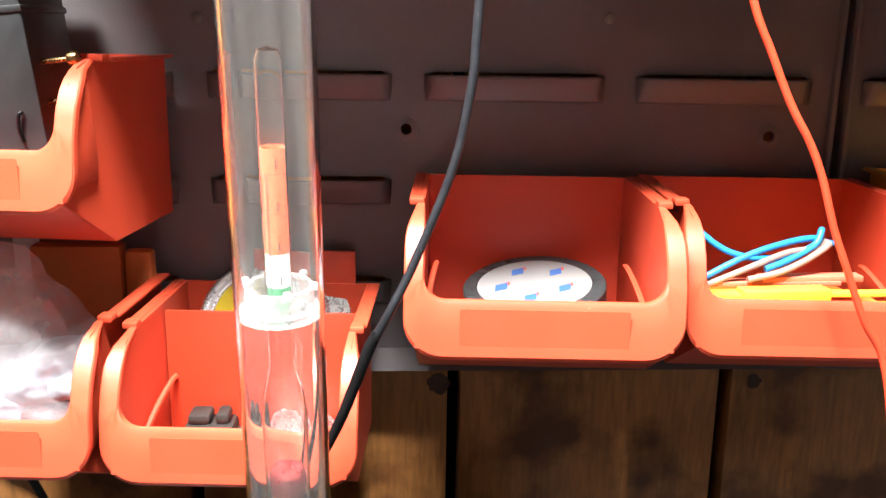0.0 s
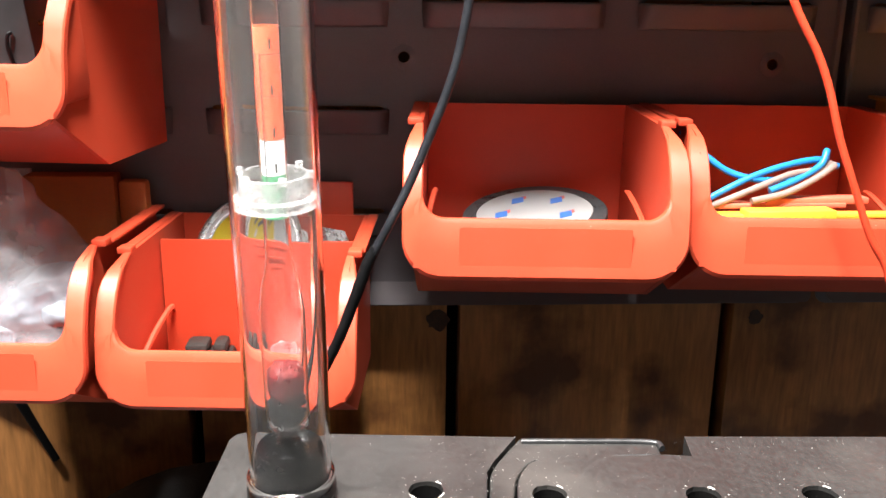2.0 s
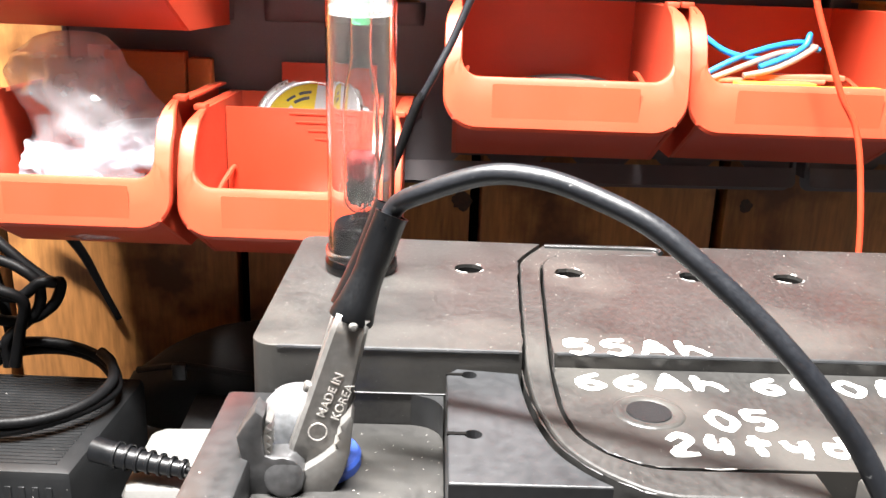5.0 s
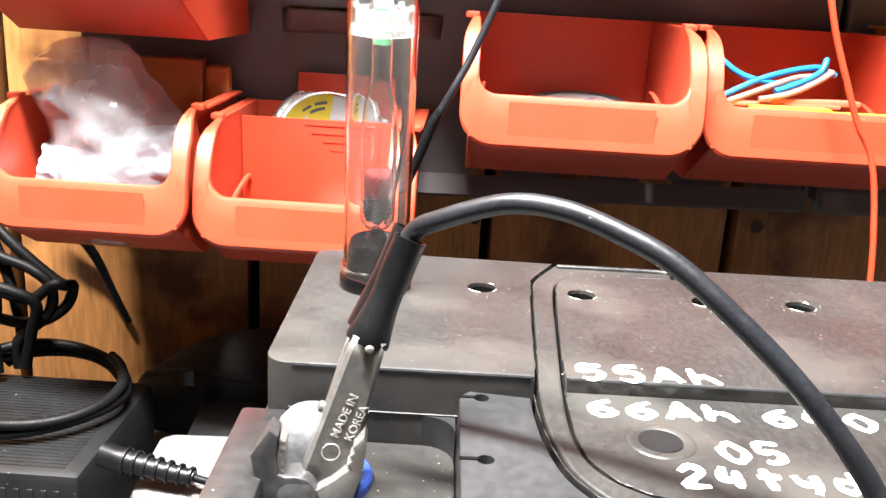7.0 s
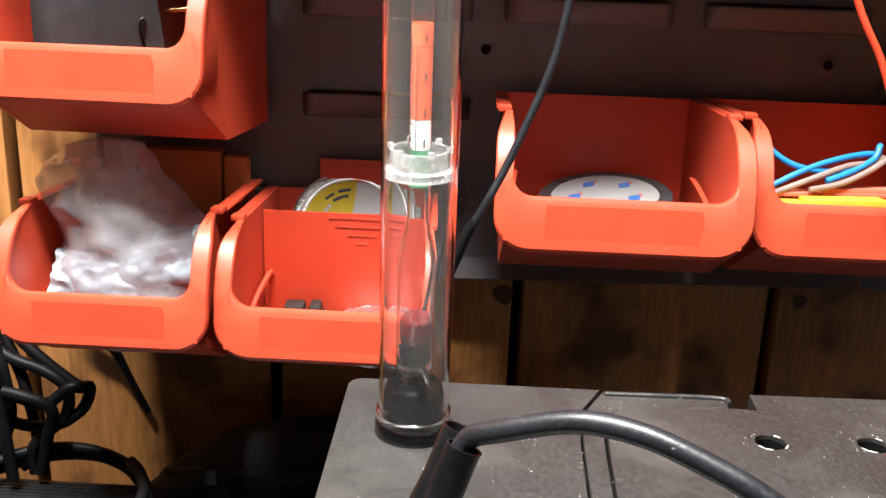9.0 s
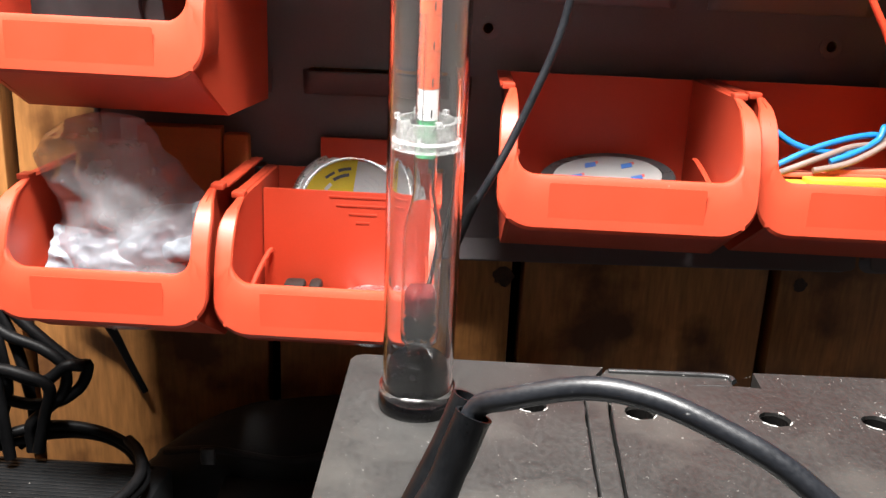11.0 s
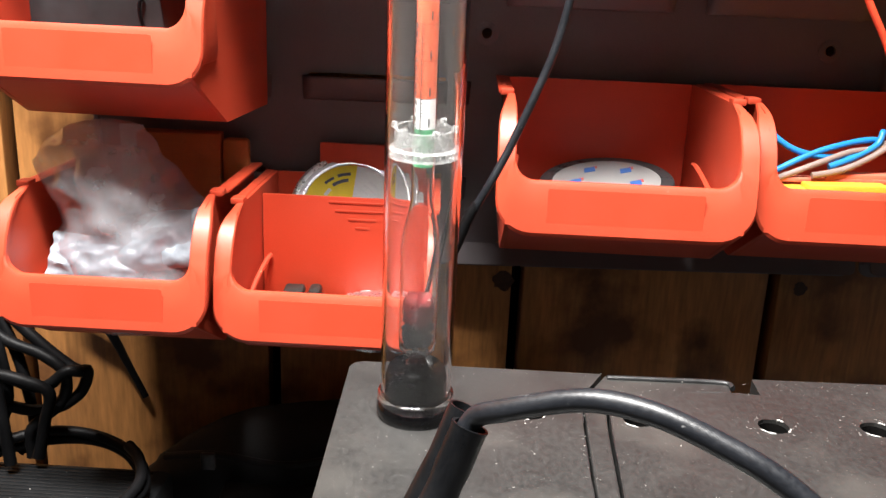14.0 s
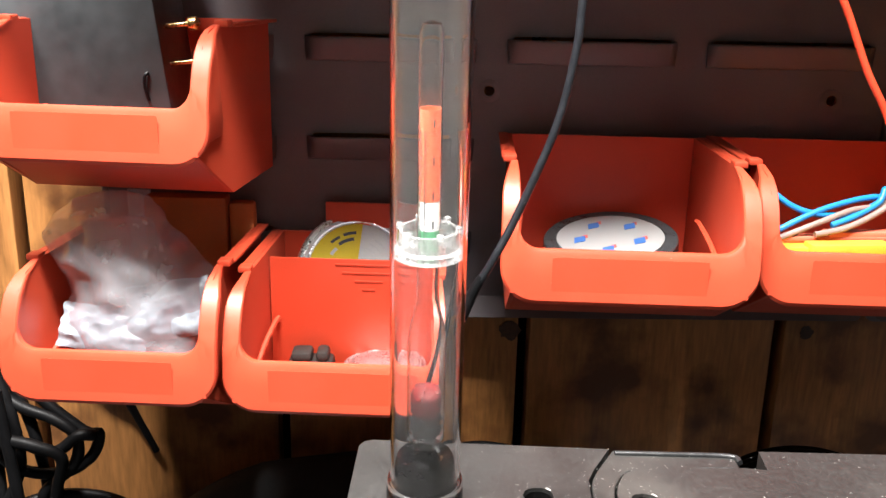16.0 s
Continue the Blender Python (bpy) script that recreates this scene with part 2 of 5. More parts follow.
def bag_film(name):
    """Thin polythene: clear, faintly milky, with sharp glints on its creases."""
    mat = bpy.data.materials.new(name)
    mat.use_nodes = True
    N, L = mat.node_tree.nodes, mat.node_tree.links
    tr, tl, gl, df = N.new("ShaderNodeBsdfTransparent"), N.new("ShaderNodeBsdfTranslucent"), N.new("ShaderNodeBsdfGlossy"), N.new("ShaderNodeBsdfDiffuse")
    tr.inputs[0].default_value = (0.97, 0.96, 0.965, 1)
    for b in (tl, df):
        b.inputs[0].default_value = (0.80, 0.80, 0.84, 1)
    gl.inputs["Roughness"].default_value = 0.09
    tc, nz = N.new("ShaderNodeTexCoord"), N.new("ShaderNodeTexNoise")
    nz.inputs["Scale"].default_value, nz.inputs["Detail"].default_value, nz.inputs["Distortion"].default_value = 75, 3, 0.2
    L.new(tc.outputs["Object"], nz.inputs["Vector"])
    bp = N.new("ShaderNodeBump")
    bp.inputs["Strength"].default_value, bp.inputs["Distance"].default_value = 0.22, 0.0015
    L.new(nz.outputs[0], bp.inputs["Height"])
    for b in (gl, df):
        L.new(bp.outputs[0], b.inputs["Normal"])
    lw, mr = N.new("ShaderNodeLayerWeight"), N.new("ShaderNodeMapRange")
    lw.inputs[0].default_value = 0.45
    mr.inputs[3].default_value, mr.inputs[4].default_value = 0.06, 0.40
    L.new(bp.outputs[0], lw.inputs["Normal"])
    L.new(lw.outputs["Facing"], mr.inputs[0])
    milky, haze, out = N.new("ShaderNodeMixShader"), N.new("ShaderNodeMixShader"), N.new("ShaderNodeMixShader")
    milky.inputs[0].default_value = 0.5
    L.new(df.outputs[0], milky.inputs[1])
    L.new(tl.outputs[0], milky.inputs[2])
    hz = N.new("ShaderNodeMapRange")
    hz.inputs[1].default_value, hz.inputs[2].default_value, hz.inputs[3].default_value, hz.inputs[4].default_value = 0.3, 0.7, 0.18, 0.34
    L.new(nz.outputs[0], hz.inputs[0])
    L.new(hz.outputs[0], haze.inputs[0])
    L.new(tr.outputs[0], haze.inputs[1])
    L.new(milky.outputs[0], haze.inputs[2])
    L.new(mr.outputs[0], out.inputs[0])
    L.new(haze.outputs[0], out.inputs[1])
    L.new(gl.outputs[0], out.inputs[2])
    L.new(out.outputs[0], N["Material Output"].inputs[0])
    return mat


BAG = bag_film("clear_polythene")
FOIL = material("silvery_white_sachet", (0.235, 0.262, 0.295), 0.34, 0.0, var=0.25, scale=60, fine=260, bump=0.4, depth=0.0012)
WHITEBOX = material("white_plastic", (0.14, 0.138, 0.132), 0.45, var=0.08)
CLOTH = material("black_bag_cloth", (0.0039, 0.0039, 0.00429), 0.75, var=0.4, scale=80, bump=0.4)


# ---- helpers of this scene ----
def thing(name, loc, label, category, rz=0.0, group="", kind=""):
    ob = new(name)
    ob.matrix_world = pose(*loc, 0, 0, rz)
    ob.empty_display_size = 0.01
    return tagged(ob, label, category, group, kind)


def part(name, bm, mat, parent=None, label="", m=None, smooth=40, at_world=False):
    if m is not None:
        bm.transform(m)
    if at_world and parent is not None:
        bm.transform(parent.matrix_basis.inverted() if parent.parent is None else (parent.parent.matrix_basis @ parent.matrix_basis).inverted())
    bmesh.ops.recalc_face_normals(bm, faces=bm.faces)
    me = bpy.data.meshes.new(name)
    bm.to_mesh(me)
    bm.free()
    me.materials.append(mat)
    if smooth:
        me.polygons.foreach_set("use_smooth", [True] * len(me.polygons))
        me.set_sharp_from_angle(angle=radians(smooth))
    ob = new(name, me)
    if parent is not None:
        ob.parent = parent
    if label:
        ob["label"] = label
    return ob


def setting(name, bm, mat, label, category):
    return tagged(part(name, bm, mat), label, category, kind="structure")


def box(x0, x1, y0, y1, z0, z1, bevel=0.0, bm=None):
    own = bmesh.new()
    bmesh.ops.create_cube(own, size=1)
    own.transform(Matrix.Translation(((x0 + x1) / 2, (y0 + y1) / 2, (z0 + z1) / 2)) @ Matrix.Diagonal((x1 - x0, y1 - y0, z1 - z0, 1)))
    if bevel:
        bmesh.ops.bevel(own, geom=own.edges[:] + own.verts[:], offset=bevel, segments=2, affect="EDGES", profile=0.5)
    return join(bm, own)


def join(bm, own):
    if bm is None:
        return own
    me = bpy.data.meshes.new("tmp")
    own.to_mesh(me)
    own.free()
    bm.from_mesh(me)
    bpy.data.meshes.remove(me)
    return bm


def revolve(profile, seg=40, bm=None, close=False):
    """A body turned round z from (radius, height) pairs."""
    bm = bm or bmesh.new()
    rings = []
    for r, z in profile:
        if r < 1e-6:
            rings.append([bm.verts.new((0, 0, z))])
        else:
            rings.append([bm.verts.new((r * math.cos(2 * math.pi * i / seg), r * math.sin(2 * math.pi * i / seg), z)) for i in range(seg)])
    pairs = list(zip(rings[:-1], rings[1:])) + ([(rings[-1], rings[0])] if close else [])
    for a, b in pairs:
        for i in range(seg):
            j = (i + 1) % seg
            if len(a) == 1 and len(b) == 1:
                continue
            if len(a) == 1:
                bm.faces.new((a[0], b[i], b[j]))
            elif len(b) == 1:
                bm.faces.new((a[i], a[j], b[0]))
            else:
                bm.faces.new((a[i], a[j], b[j], b[i]))
    return bm


def glide(pts, n=8):
    """Catmull-Rom points through pts."""
    pts = [Vector(p) for p in pts]
    ext = [2 * pts[0] - pts[1], *pts, 2 * pts[-1] - pts[-2]]
    out = []
    for a, b, c, d in zip(ext, ext[1:], ext[2:], ext[3:]):
        for k in range(n):
            t = k / n
            out.append(0.5 * ((2 * b) + (c - a) * t + (2 * a - 5 * b + 4 * c - d) * t * t + (3 * b - a - 3 * c + d) * t ** 3))
    return out + [pts[-1]]


def sweep(pts, r, seg=12, n=8, bm=None, wob=0.0):
    """A round cord along pts; r is a radius or a list of radii over the path."""
    bm = bm or bmesh.new()
    path = glide(pts, n) if n else [Vector(p) for p in pts]
    up, prev, last = None, None, len(path) - 1
    for i, p in enumerate(path):
        t = (path[min(i + 1, last)] - path[max(i - 1, 0)]).normalized()
        if up is None:
            up = t.orthogonal().normalized()
        up = (up - t * up.dot(t)).normalized()
        side = t.cross(up)
        rad = r if not isinstance(r, (list, tuple)) else float(np.interp(i / last, np.linspace(0, 1, len(r)), r))
        rad *= 1 + wob * noise.noise(p * 900)
        ring = [bm.verts.new(p + rad * (math.cos(a) * up + math.sin(a) * side)) for a in [2 * math.pi * k / seg for k in range(seg)]]
        if prev:
            for k in range(seg):
                bm.faces.new((prev[k], prev[(k + 1) % seg], ring[(k + 1) % seg], ring[k]))
        else:
            bm.faces.new(ring[::-1])
        prev = ring
    bm.faces.new(prev)
    return bm


def circle(cx, cy, r, n=20, wob=0.0):
    return [(cx + r * (1 + wob * random.uniform(-1, 1)) * math.cos(2 * math.pi * k / n), cy + r * (1 + wob * random.uniform(-1, 1)) * math.sin(2 * math.pi * k / n)) for k in range(n)]


def plate(outline, holes, z0, z1, bevel=0.0, bm=None):
    """A flat plate in x, y with holes, from z0 to z1."""
    own = bmesh.new()
    rim = set()
    for loop in (outline, *holes):
        vs = [own.verts.new((x, y, z1)) for x, y in loop]
        if loop is outline:
            rim = set(vs)
        for i, v in enumerate(vs):
            own.edges.new((v, vs[(i + 1) % len(vs)]))
    bmesh.ops.triangle_fill(own, use_beauty=True, use_dissolve=False, edges=own.edges[:])
    outer = [e for e in own.edges if len(e.link_faces) == 1 and e.verts[0] in rim]
    got = bmesh.ops.extrude_face_region(own, geom=own.faces[:], use_keep_orig=True)
    low = [v for v in got["geom"] if isinstance(v, bmesh.types.BMVert)]
    bmesh.ops.translate(own, vec=(0, 0, z0 - z1), verts=low)
    if bevel:
        edges = [e for e in outer if e.is_valid and len(e.link_faces) == 2]
        bmesh.ops.bevel(own, geom=edges, offset=bevel, segments=2, profile=0.5, affect="EDGES", clamp_overlap=True)
    return join(bm, own)


XZ = Matrix(((1, 0, 0, 0), (0, 0, -1, 0), (0, 1, 0, 0), (0, 0, 0, 1)))      # plate drawn in x, z, standing; its top looks to -y


def rounded(x0, x1, z0, z1, r, n=5, corners=(1, 1, 1, 1)):
    """A rounded rectangle, corners: lower left, lower right, upper right, upper left."""
    out = []
    for (cx, cz, a0), on in zip(((x0 + r, z0 + r, 180), (x1 - r, z0 + r, 270), (x1 - r, z1 - r, 0), (x0 + r, z1 - r, 90)), corners):
        if on:
            out += [(cx + r * math.cos(radians(a0 + 90 * k / n)), cz + r * math.sin(radians(a0 + 90 * k / n))) for k in range(n + 1)]
        else:
            out.append((x0 if a0 in (180, 90) else x1, z0 if a0 in (180, 270) else z1))
    return out


def lettering(body, size, m, mat, parent, name="lettering", thick=0.0, extrude=0.00008, spacing=1.0, align="LEFT", label=""):
    cu = bpy.data.curves.new(name, "FONT")
    cu.body, cu.size, cu.extrude, cu.offset, cu.align_x, cu.space_character = body, size, extrude, thick, align, spacing
    ob = bpy.data.objects.new("tmp", cu)
    me = bpy.data.meshes.new_from_object(ob)
    bpy.data.objects.remove(ob)
    me.materials.clear()
    me.materials.append(mat)
    me.transform(m)
    ob = new(name, me)
    ob.parent = parent
    if label:
        ob["label"] = label
    return ob


# ---- the setting ----
# boarded wall behind the panel
WALL_Y = 0.02
wall = setting("wall_north", box(-1.6, 1.6, WALL_Y + 0.02, WALL_Y + 0.08, -1.15, 1.4), DARK, "dark backing wall behind vertical pine boards", "wall")
edges = [-0.48, -0.322, -0.168, -0.021, 0.125, 0.2815, 0.43, 0.58]
for a, b in zip(edges[:-1], edges[1:]):
    part("plank", box(a + 0.0036, b - 0.0036, WALL_Y, WALL_Y + 0.018, -0.6, 0.6, 0.0012), WOOD, wall)
part("plank", box(-1.6, -0.484, WALL_Y, WALL_Y + 0.018, -0.6, 0.6, 0.001), WOOD, wall)
part("plank", box(0.584, 1.6, WALL_Y, WALL_Y + 0.018, -0.6, 0.6, 0.001), WOOD, wall)
for kx, kz, kr in ((0.1165, -0.1195, 0.0060), (0.2982, -0.1195, 0.0042)):
    part("knot", plate(circle(kx, kz, kr, 18, 0.22), [], 0, 0.0006), KNOT, wall, m=Matrix.Translation((0, WALL_Y + 0.0002, 0)) @ XZ)
setting("wall_south", box(-1.6, 1.6, -2.3, -2.2, -1.15, 1.4), PLASTER, "plain plastered workshop wall", "wall")
setting("wall_west", box(-1.7, -1.6, -2.3, 0.1, -1.15, 1.4), PLASTER, "plain plastered workshop wall", "wall")
setting("wall_east", box(1.6, 1.7, -2.3, 0.1, -1.15, 1.4), PLASTER, "plain plastered workshop wall", "wall")
setting("floor", box(-1.7, 1.7, -2.3, 0.1, -1.25, -1.15), CONCRETE, "grey concrete workshop floor", "floor")
setting("ceiling", box(-1.7, 1.7, -2.3, 0.1, 1.4, 1.45), PLASTER, "plain plastered ceiling", "ceiling")

TABLE_Z = -0.275
bench = thing("workbench", (0.1, -0.28, -1.15), "dark workbench with a worn board top", "workbench")
part("tabletop", box(-0.9, 1.1, -0.62, 0.016, TABLE_Z - 0.04, TABLE_Z, 0.002), BENCH, bench, at_world=True)
for lx in (-0.85, 1.0):
    for ly in (-0.58, -0.06):
        part("leg", box(lx, lx + 0.06, ly, ly + 0.06, -1.15, TABLE_Z - 0.041, 0.002), BENCH, bench, at_world=True)

# unseen board added to keep lamp light off the panel and bin backs
shelf = thing("shade_board", (0.1, 0.02, 0.21), "unseen pine board added to shade the panel", "shelf")
part("board", box(-0.085, 1.0, -0.174, 0.018, 0.20, 0.22, 0.0015), WOOD, shelf, at_world=True)


# louvre panel
LOUVRE_P, LOUVRE_L = 0.1065, 0.089


def louvre_panel(x0, x1, cols, label):
    ob = thing("louvre_panel", (x0, 0.006, -0.104), label, "wall panel", group="louvre panels")
    holes = []
    rows = (-0.0525, 0.0, 0.0525, 0.105)
    for c in cols:
        for rz in rows:
            holes.append(rounded(c + 0.002, c + LOUVRE_L - 0.002, rz - 0.007, rz + 0.0014, 0.002, 2))
    slots = [c for c in [0.0685 + 0.0515 * k for k in range(-3, 9)] if x0 + 0.02 < c < x1 - 0.02]
    for c in slots:
        holes.append([(c - 0.012, -0.0905), (c + 0.012, -0.0905), (c + 0.008, -0.0865), (c - 0.008, -0.0865)])
    screws = [(p, q) for p, q in ((0.283, 0.0235), (0.097, 0.0255)) if x0 < p < x1]
    for p, q in screws:
        holes.append(circle(p, q, 0.0028, 16))
    bm = plate(rounded(x0, x1, -0.104, 0.148, 0.006), holes, -0.0012, 0.0)
    part("sheet", bm, PANEL, ob, m=XZ, at_world=True)
    for c in cols:
        for rz in rows:
            bm = bmesh.new()
            n = 10
            grid = []
            for k in range(n + 1):
                v = k / n
                z = rz - 0.0125 + 0.0125 * v
                out = 0.0050 * math.sin(v * math.pi / 2) ** 1.3
                line = []
                for j in range(17):
                    u = j / 16
                    end = min(1.0, min(u, 1 - u) / 0.045) ** 0.6
                    line.append(bm.verts.new((c + LOUVRE_L * u, -out * end - 0.0002, z)))
                grid.append(line)
            for a, b in zip(grid[:-1], grid[1:]):
                for j in range(16):
                    bm.faces.new((a[j], a[j + 1], b[j + 1], b[j]))
            lou = part("louvre", bm, PANEL, ob, at_world=True, smooth=50)
            so = lou.modifiers.new("thick", "SOLIDIFY")
            so.thickness, so.offset = 0.0011, 1
    for p, q in screws:
        bm = revolve([(0.0029, 0.0), (0.0029, 0.0009), (0.0062, 0.0003), (0.0062, 0.0)], 24)
        part("screw_cup", bm, PANEL, ob, m=Matrix.Translation((p, 0.0, q)) @ Matrix.Rotation(radians(90), 4, "X"), at_world=True)
    for p, q in ((0.197, 0.081), (-0.004, 0.078)):
        if x0 < p < x1:
            bm = revolve([(0.0028, 0.0), (0.0026, 0.0008), (0.0015, 0.0014), (0, 0.0016)], 16)
            part("rivet", bm, STEEL, ob, m=Matrix.Translation((p, 0, q)) @ Matrix.Rotation(radians(90), 4, "X"), at_world=True)
    # stiffening bottom flange, bent out
    bm = plate(rounded(x0 + 0.002, x1 - 0.002, 0, 0.012, 0.004, corners=(1, 1, 0, 0)), [], 0, 0.0012)
    part("flange", bm, PANEL, ob, m=Matrix.Translation((0, -0.0085, -0.1005)) @ Matrix.Rotation(radians(-16), 4, "X") @ XZ, at_world=True)
    # upright folded edges
    for ex in (x0, x1 - 0.0032):
        part("edge_fold", box(ex + 0.0001, ex + 0.0031, -0.0034, 0.016, -0.096, 0.142, 0.001), PANEL, ob, at_world=True)
    # spacers that hold it off the boards
    for sx in (x0 + 0.03, x1 - 0.03):
        for sz in (-0.08, 0.13):
            part("spacer", box(sx - 0.006, sx + 0.006, 0.0013, WALL_Y, sz - 0.006, sz + 0.006), STEEL, ob, at_world=True)
    return ob


louvre_panel(-0.112, 0.3165, (-LOUVRE_P, 0.0, LOUVRE_P, 2 * LOUVRE_P), "grey-brown painted steel louvre panel with pressed slots")
louvre_panel(0.3215, 0.75, (0.33, 0.4365, 0.543), "grey painted steel louvre panel beside the seam")


# ---- storage bins ----
BIN_TURN = -4.0                                   # the bins hang a little askew


def storage_bin(xc, w, zb, yf, mat, label_mat, label, divider=False, height=0.075, inset=0.0045, back_plate=False, turn=BIN_TURN, back=0.0125):
    """Open-fronted stacking bin hung on the panel; yf is how far its lip stands out."""
    D, H, h, t = yf - back, height, w / 2, 0.0021
    a = radians(turn)
    ob = thing("storage_bin", (xc - D * math.sin(a), -yf + D * math.cos(a), zb), label, "storage bin", rz=turn, group="hanging storage bins")
    b = h - inset
    s = (yf - 0.007) / 0.106
    prof = [(-0.106, 0.0205), (-0.1052, 0.034), (-0.1035, 0.047), (-0.1, 0.0575), (-0.0945, 0.0665), (-0.086, 0.0728), (-0.076, 0.075), (0.0, 0.075)]
    prof = [(y * s, z * H / 0.075) for y, z in prof]
    fb = -0.064 * s
    # side walls
    for sx in (-1, 1):
        poly = [(0, 0), (0, H)] + [(y, z) for y, z in reversed(prof[1:-1])] + [(prof[0][0], 0.0238 * H / 0.075), (fb, 0)]
        own = bmesh.new()
        face = own.faces.new([own.verts.new((sx * b, y, z)) for y, z in poly])
        got = bmesh.ops.extrude_face_region(own, geom=[face])
        bmesh.ops.translate(own, vec=(-sx * t, 0, 0), verts=[v for v in got["geom"] if isinstance(v, bmesh.types.BMVert)])
        part("side_wall", own, mat, ob)
        # ledge inside the side wall and stacking rail on the top edge
        part("top_rail", box(sx * (b + 0.0022) - 0.0024, sx * (b + 0.0022) + 0.0024, -0.066 * s, 0.0, H - 0.0012, H + 0.0004, 0.0005), mat, ob)
        part("stacking_lug", box(sx * (b + 0.001) - 0.003, sx * (b + 0.001) + 0.003, -0.074 * s, -0.067 * s, H - 0.001, H + 0.0019, 0.0006), mat, ob)
        rib = [(sx * (b - t - 0.0048), -0.0415, 0.0400), (sx * (b - t - 0.0042), -0.047, 0.0395), (sx * (b - t - 0.0024), -0.064, 0.0335), (sx * (b - t - 0.0010), -0.086 * s, 0.0225)]
        part("divider_guide", sweep(rib, 0.0013, 6, 3), mat, ob)
        # gusset between the wall and the front rim
        own = bmesh.new()
        ys = [(-0.1035 * s, 0.0315), (-0.1 * s, 0.055), (-0.083 * s, 0.068), (-0.079 * s, 0.034), (-0.082 * s, 0.029), (-0.1 * s, 0.0282)]
        face = own.faces.new([own.verts.new((sx * b, y, z * H / 0.075)) for y, z in ys])
        got = bmesh.ops.extrude_face_region(own, geom=[face])
        bmesh.ops.translate(own, vec=(sx * 0.0022, 0, 0), verts=[v for v in got["geom"] if isinstance(v, bmesh.types.BMVert)])
        bmesh.ops.bevel(own, geom=own.edges[:], offset=0.0007, segments=2, profile=0.5, affect="EDGES")
        part("gusset", own, mat, ob)
    part("bottom", box(-b + t + 0.0002, b - t - 0.0002, fb, -0.0002, 0.0, t), mat, ob)
    part("back_wall", box(-b + t + 0.0002, b - t - 0.0002, -t, 0.0, t + 0.0002, H, 0.0), mat, ob)
    part("hook", box(-b * 0.82, b * 0.82, -0.0002, 0.0065, H - 0.014, H - 0.002, 0.0008), mat, ob)
    if back_plate:
        part("back_plate", box(-0.0225, 0.0395, -0.0012, 0.0012, H - 0.01, H + 0.0165, 0.0006), mat, ob)
    # sloping front wall
    own = bmesh.new()
    lip_z = 0.0425 * H / 0.075
    prof_f = [(fb, 0.0), (fb - 0.006, 0.0035), (prof[0][0] + 0.006, 0.021), (prof[0][0] + 0.003, 0.026), (prof[0][0] + 0.0024, lip_z - 0.001)]
    low, high = [], []
    for y, z in prof_f:
        low.append((own.verts.new((-b + t, y, z)), own.verts.new((b - t, y, z))))
        high.append((own.verts.new((-b + t, y + t * 0.9, z + t * 0.5)), own.verts.new((b - t, y + t * 0.9, z + t * 0.5))))
    for st in (low, high):
        for p, q in zip(st[:-1], st[1:]):
            own.faces.new((p[0], p[1], q[1], q[0]))
    own.faces.new((low[-1][0], low[-1][1], high[-1][1], high[-1][0]))
    own.faces.new((low[0][0], low[0][1], high[0][1], high[0][0]))
    part("front_wall", own, mat, ob)
    # front rim: one U-shaped flange that follows the curve of the sides
    own = bmesh.new()
    rim_w, r_out, r_in = 0.0078, 0.0155, 0.0085

    def depth(z):
        zz = [p[1] for p in prof[:-1]]
        yy = [p[0] for p in prof[:-1]]
        return float(np.interp(z, zz, yy)) if z <= zz[-1] else yy[-1] + (z - zz[-1]) * 4

    z_low, z_top = 0.019 * H / 0.075, H - 0.0002
    outer, inner = [], []
    n = 8
    ztop_list = [z_top - (z_top - z_low - r_out) * (k / 12) for k in range(13)]
    for z in ztop_list:
        taper = max(0.0, (z - 0.064) / 0.011) ** 2
        outer.append((-h + 0.004 * taper, z))
        inner.append((-h + rim_w - 0.001 * taper, max(z, lip_z + r_in)))
    for k in range(1, n + 1):
        a = radians(180 + 90 * k / n)
        outer.append((-h + r_out + r_out * math.cos(a), z_low + r_out + r_out * math.sin(a)))
        inner.append((-h + rim_w + r_in + r_in * math.cos(a), lip_z + r_in + r_in * math.sin(a)))
    half = list(zip(outer, inner))
    full = half + [((-o[0], o[1]), (-i[0], i[1])) for o, i in reversed(half)]
    rows = []
    for (ox, oz), (ix, iz) in full:
        yo, yi = depth(oz), depth(iz)
        mx, mz = (ox + ix) / 2, (oz + iz) / 2
        ym = depth(mz)
        rows.append([own.verts.new(c) for c in (
            (ox, yo + 0.0034, oz), (ox, yo + 0.0006, oz), (ox + (ix - ox) * 0.07, yo - 0.0001, oz + (iz - oz) * 0.07),
            (mx, ym - 0.0002, mz), (ix + (ox - ix) * 0.07, yi - 0.0002, iz + (oz - iz) * 0.07), (ix, yi + 0.0006, iz), (ix, yi + 0.0034, iz), (mx, ym + 0.0020, mz))])
    for p, q in zip(rows[:-1], rows[1:]):
        for k in range(8):
            own.faces.new((p[k], p[(k + 1) % 8], q[(k + 1) % 8], q[k]))
    own.faces.new(rows[0][::-1])
    own.faces.new(rows[-1])
    rim = part("front_rim", own, mat, ob, smooth=24)
    # matt label field on the lip
    lw = w * 0.30
    field = plate(rounded(-lw, lw, z_low + 0.0022, lip_z - 0.0025, 0.0008, 2), [], 0, 0.00014)
    part("label_field", field, label_mat, rim, m=Matrix.Translation((0, depth(z_low + 0.009) - 0.0002, 0)) @ XZ)
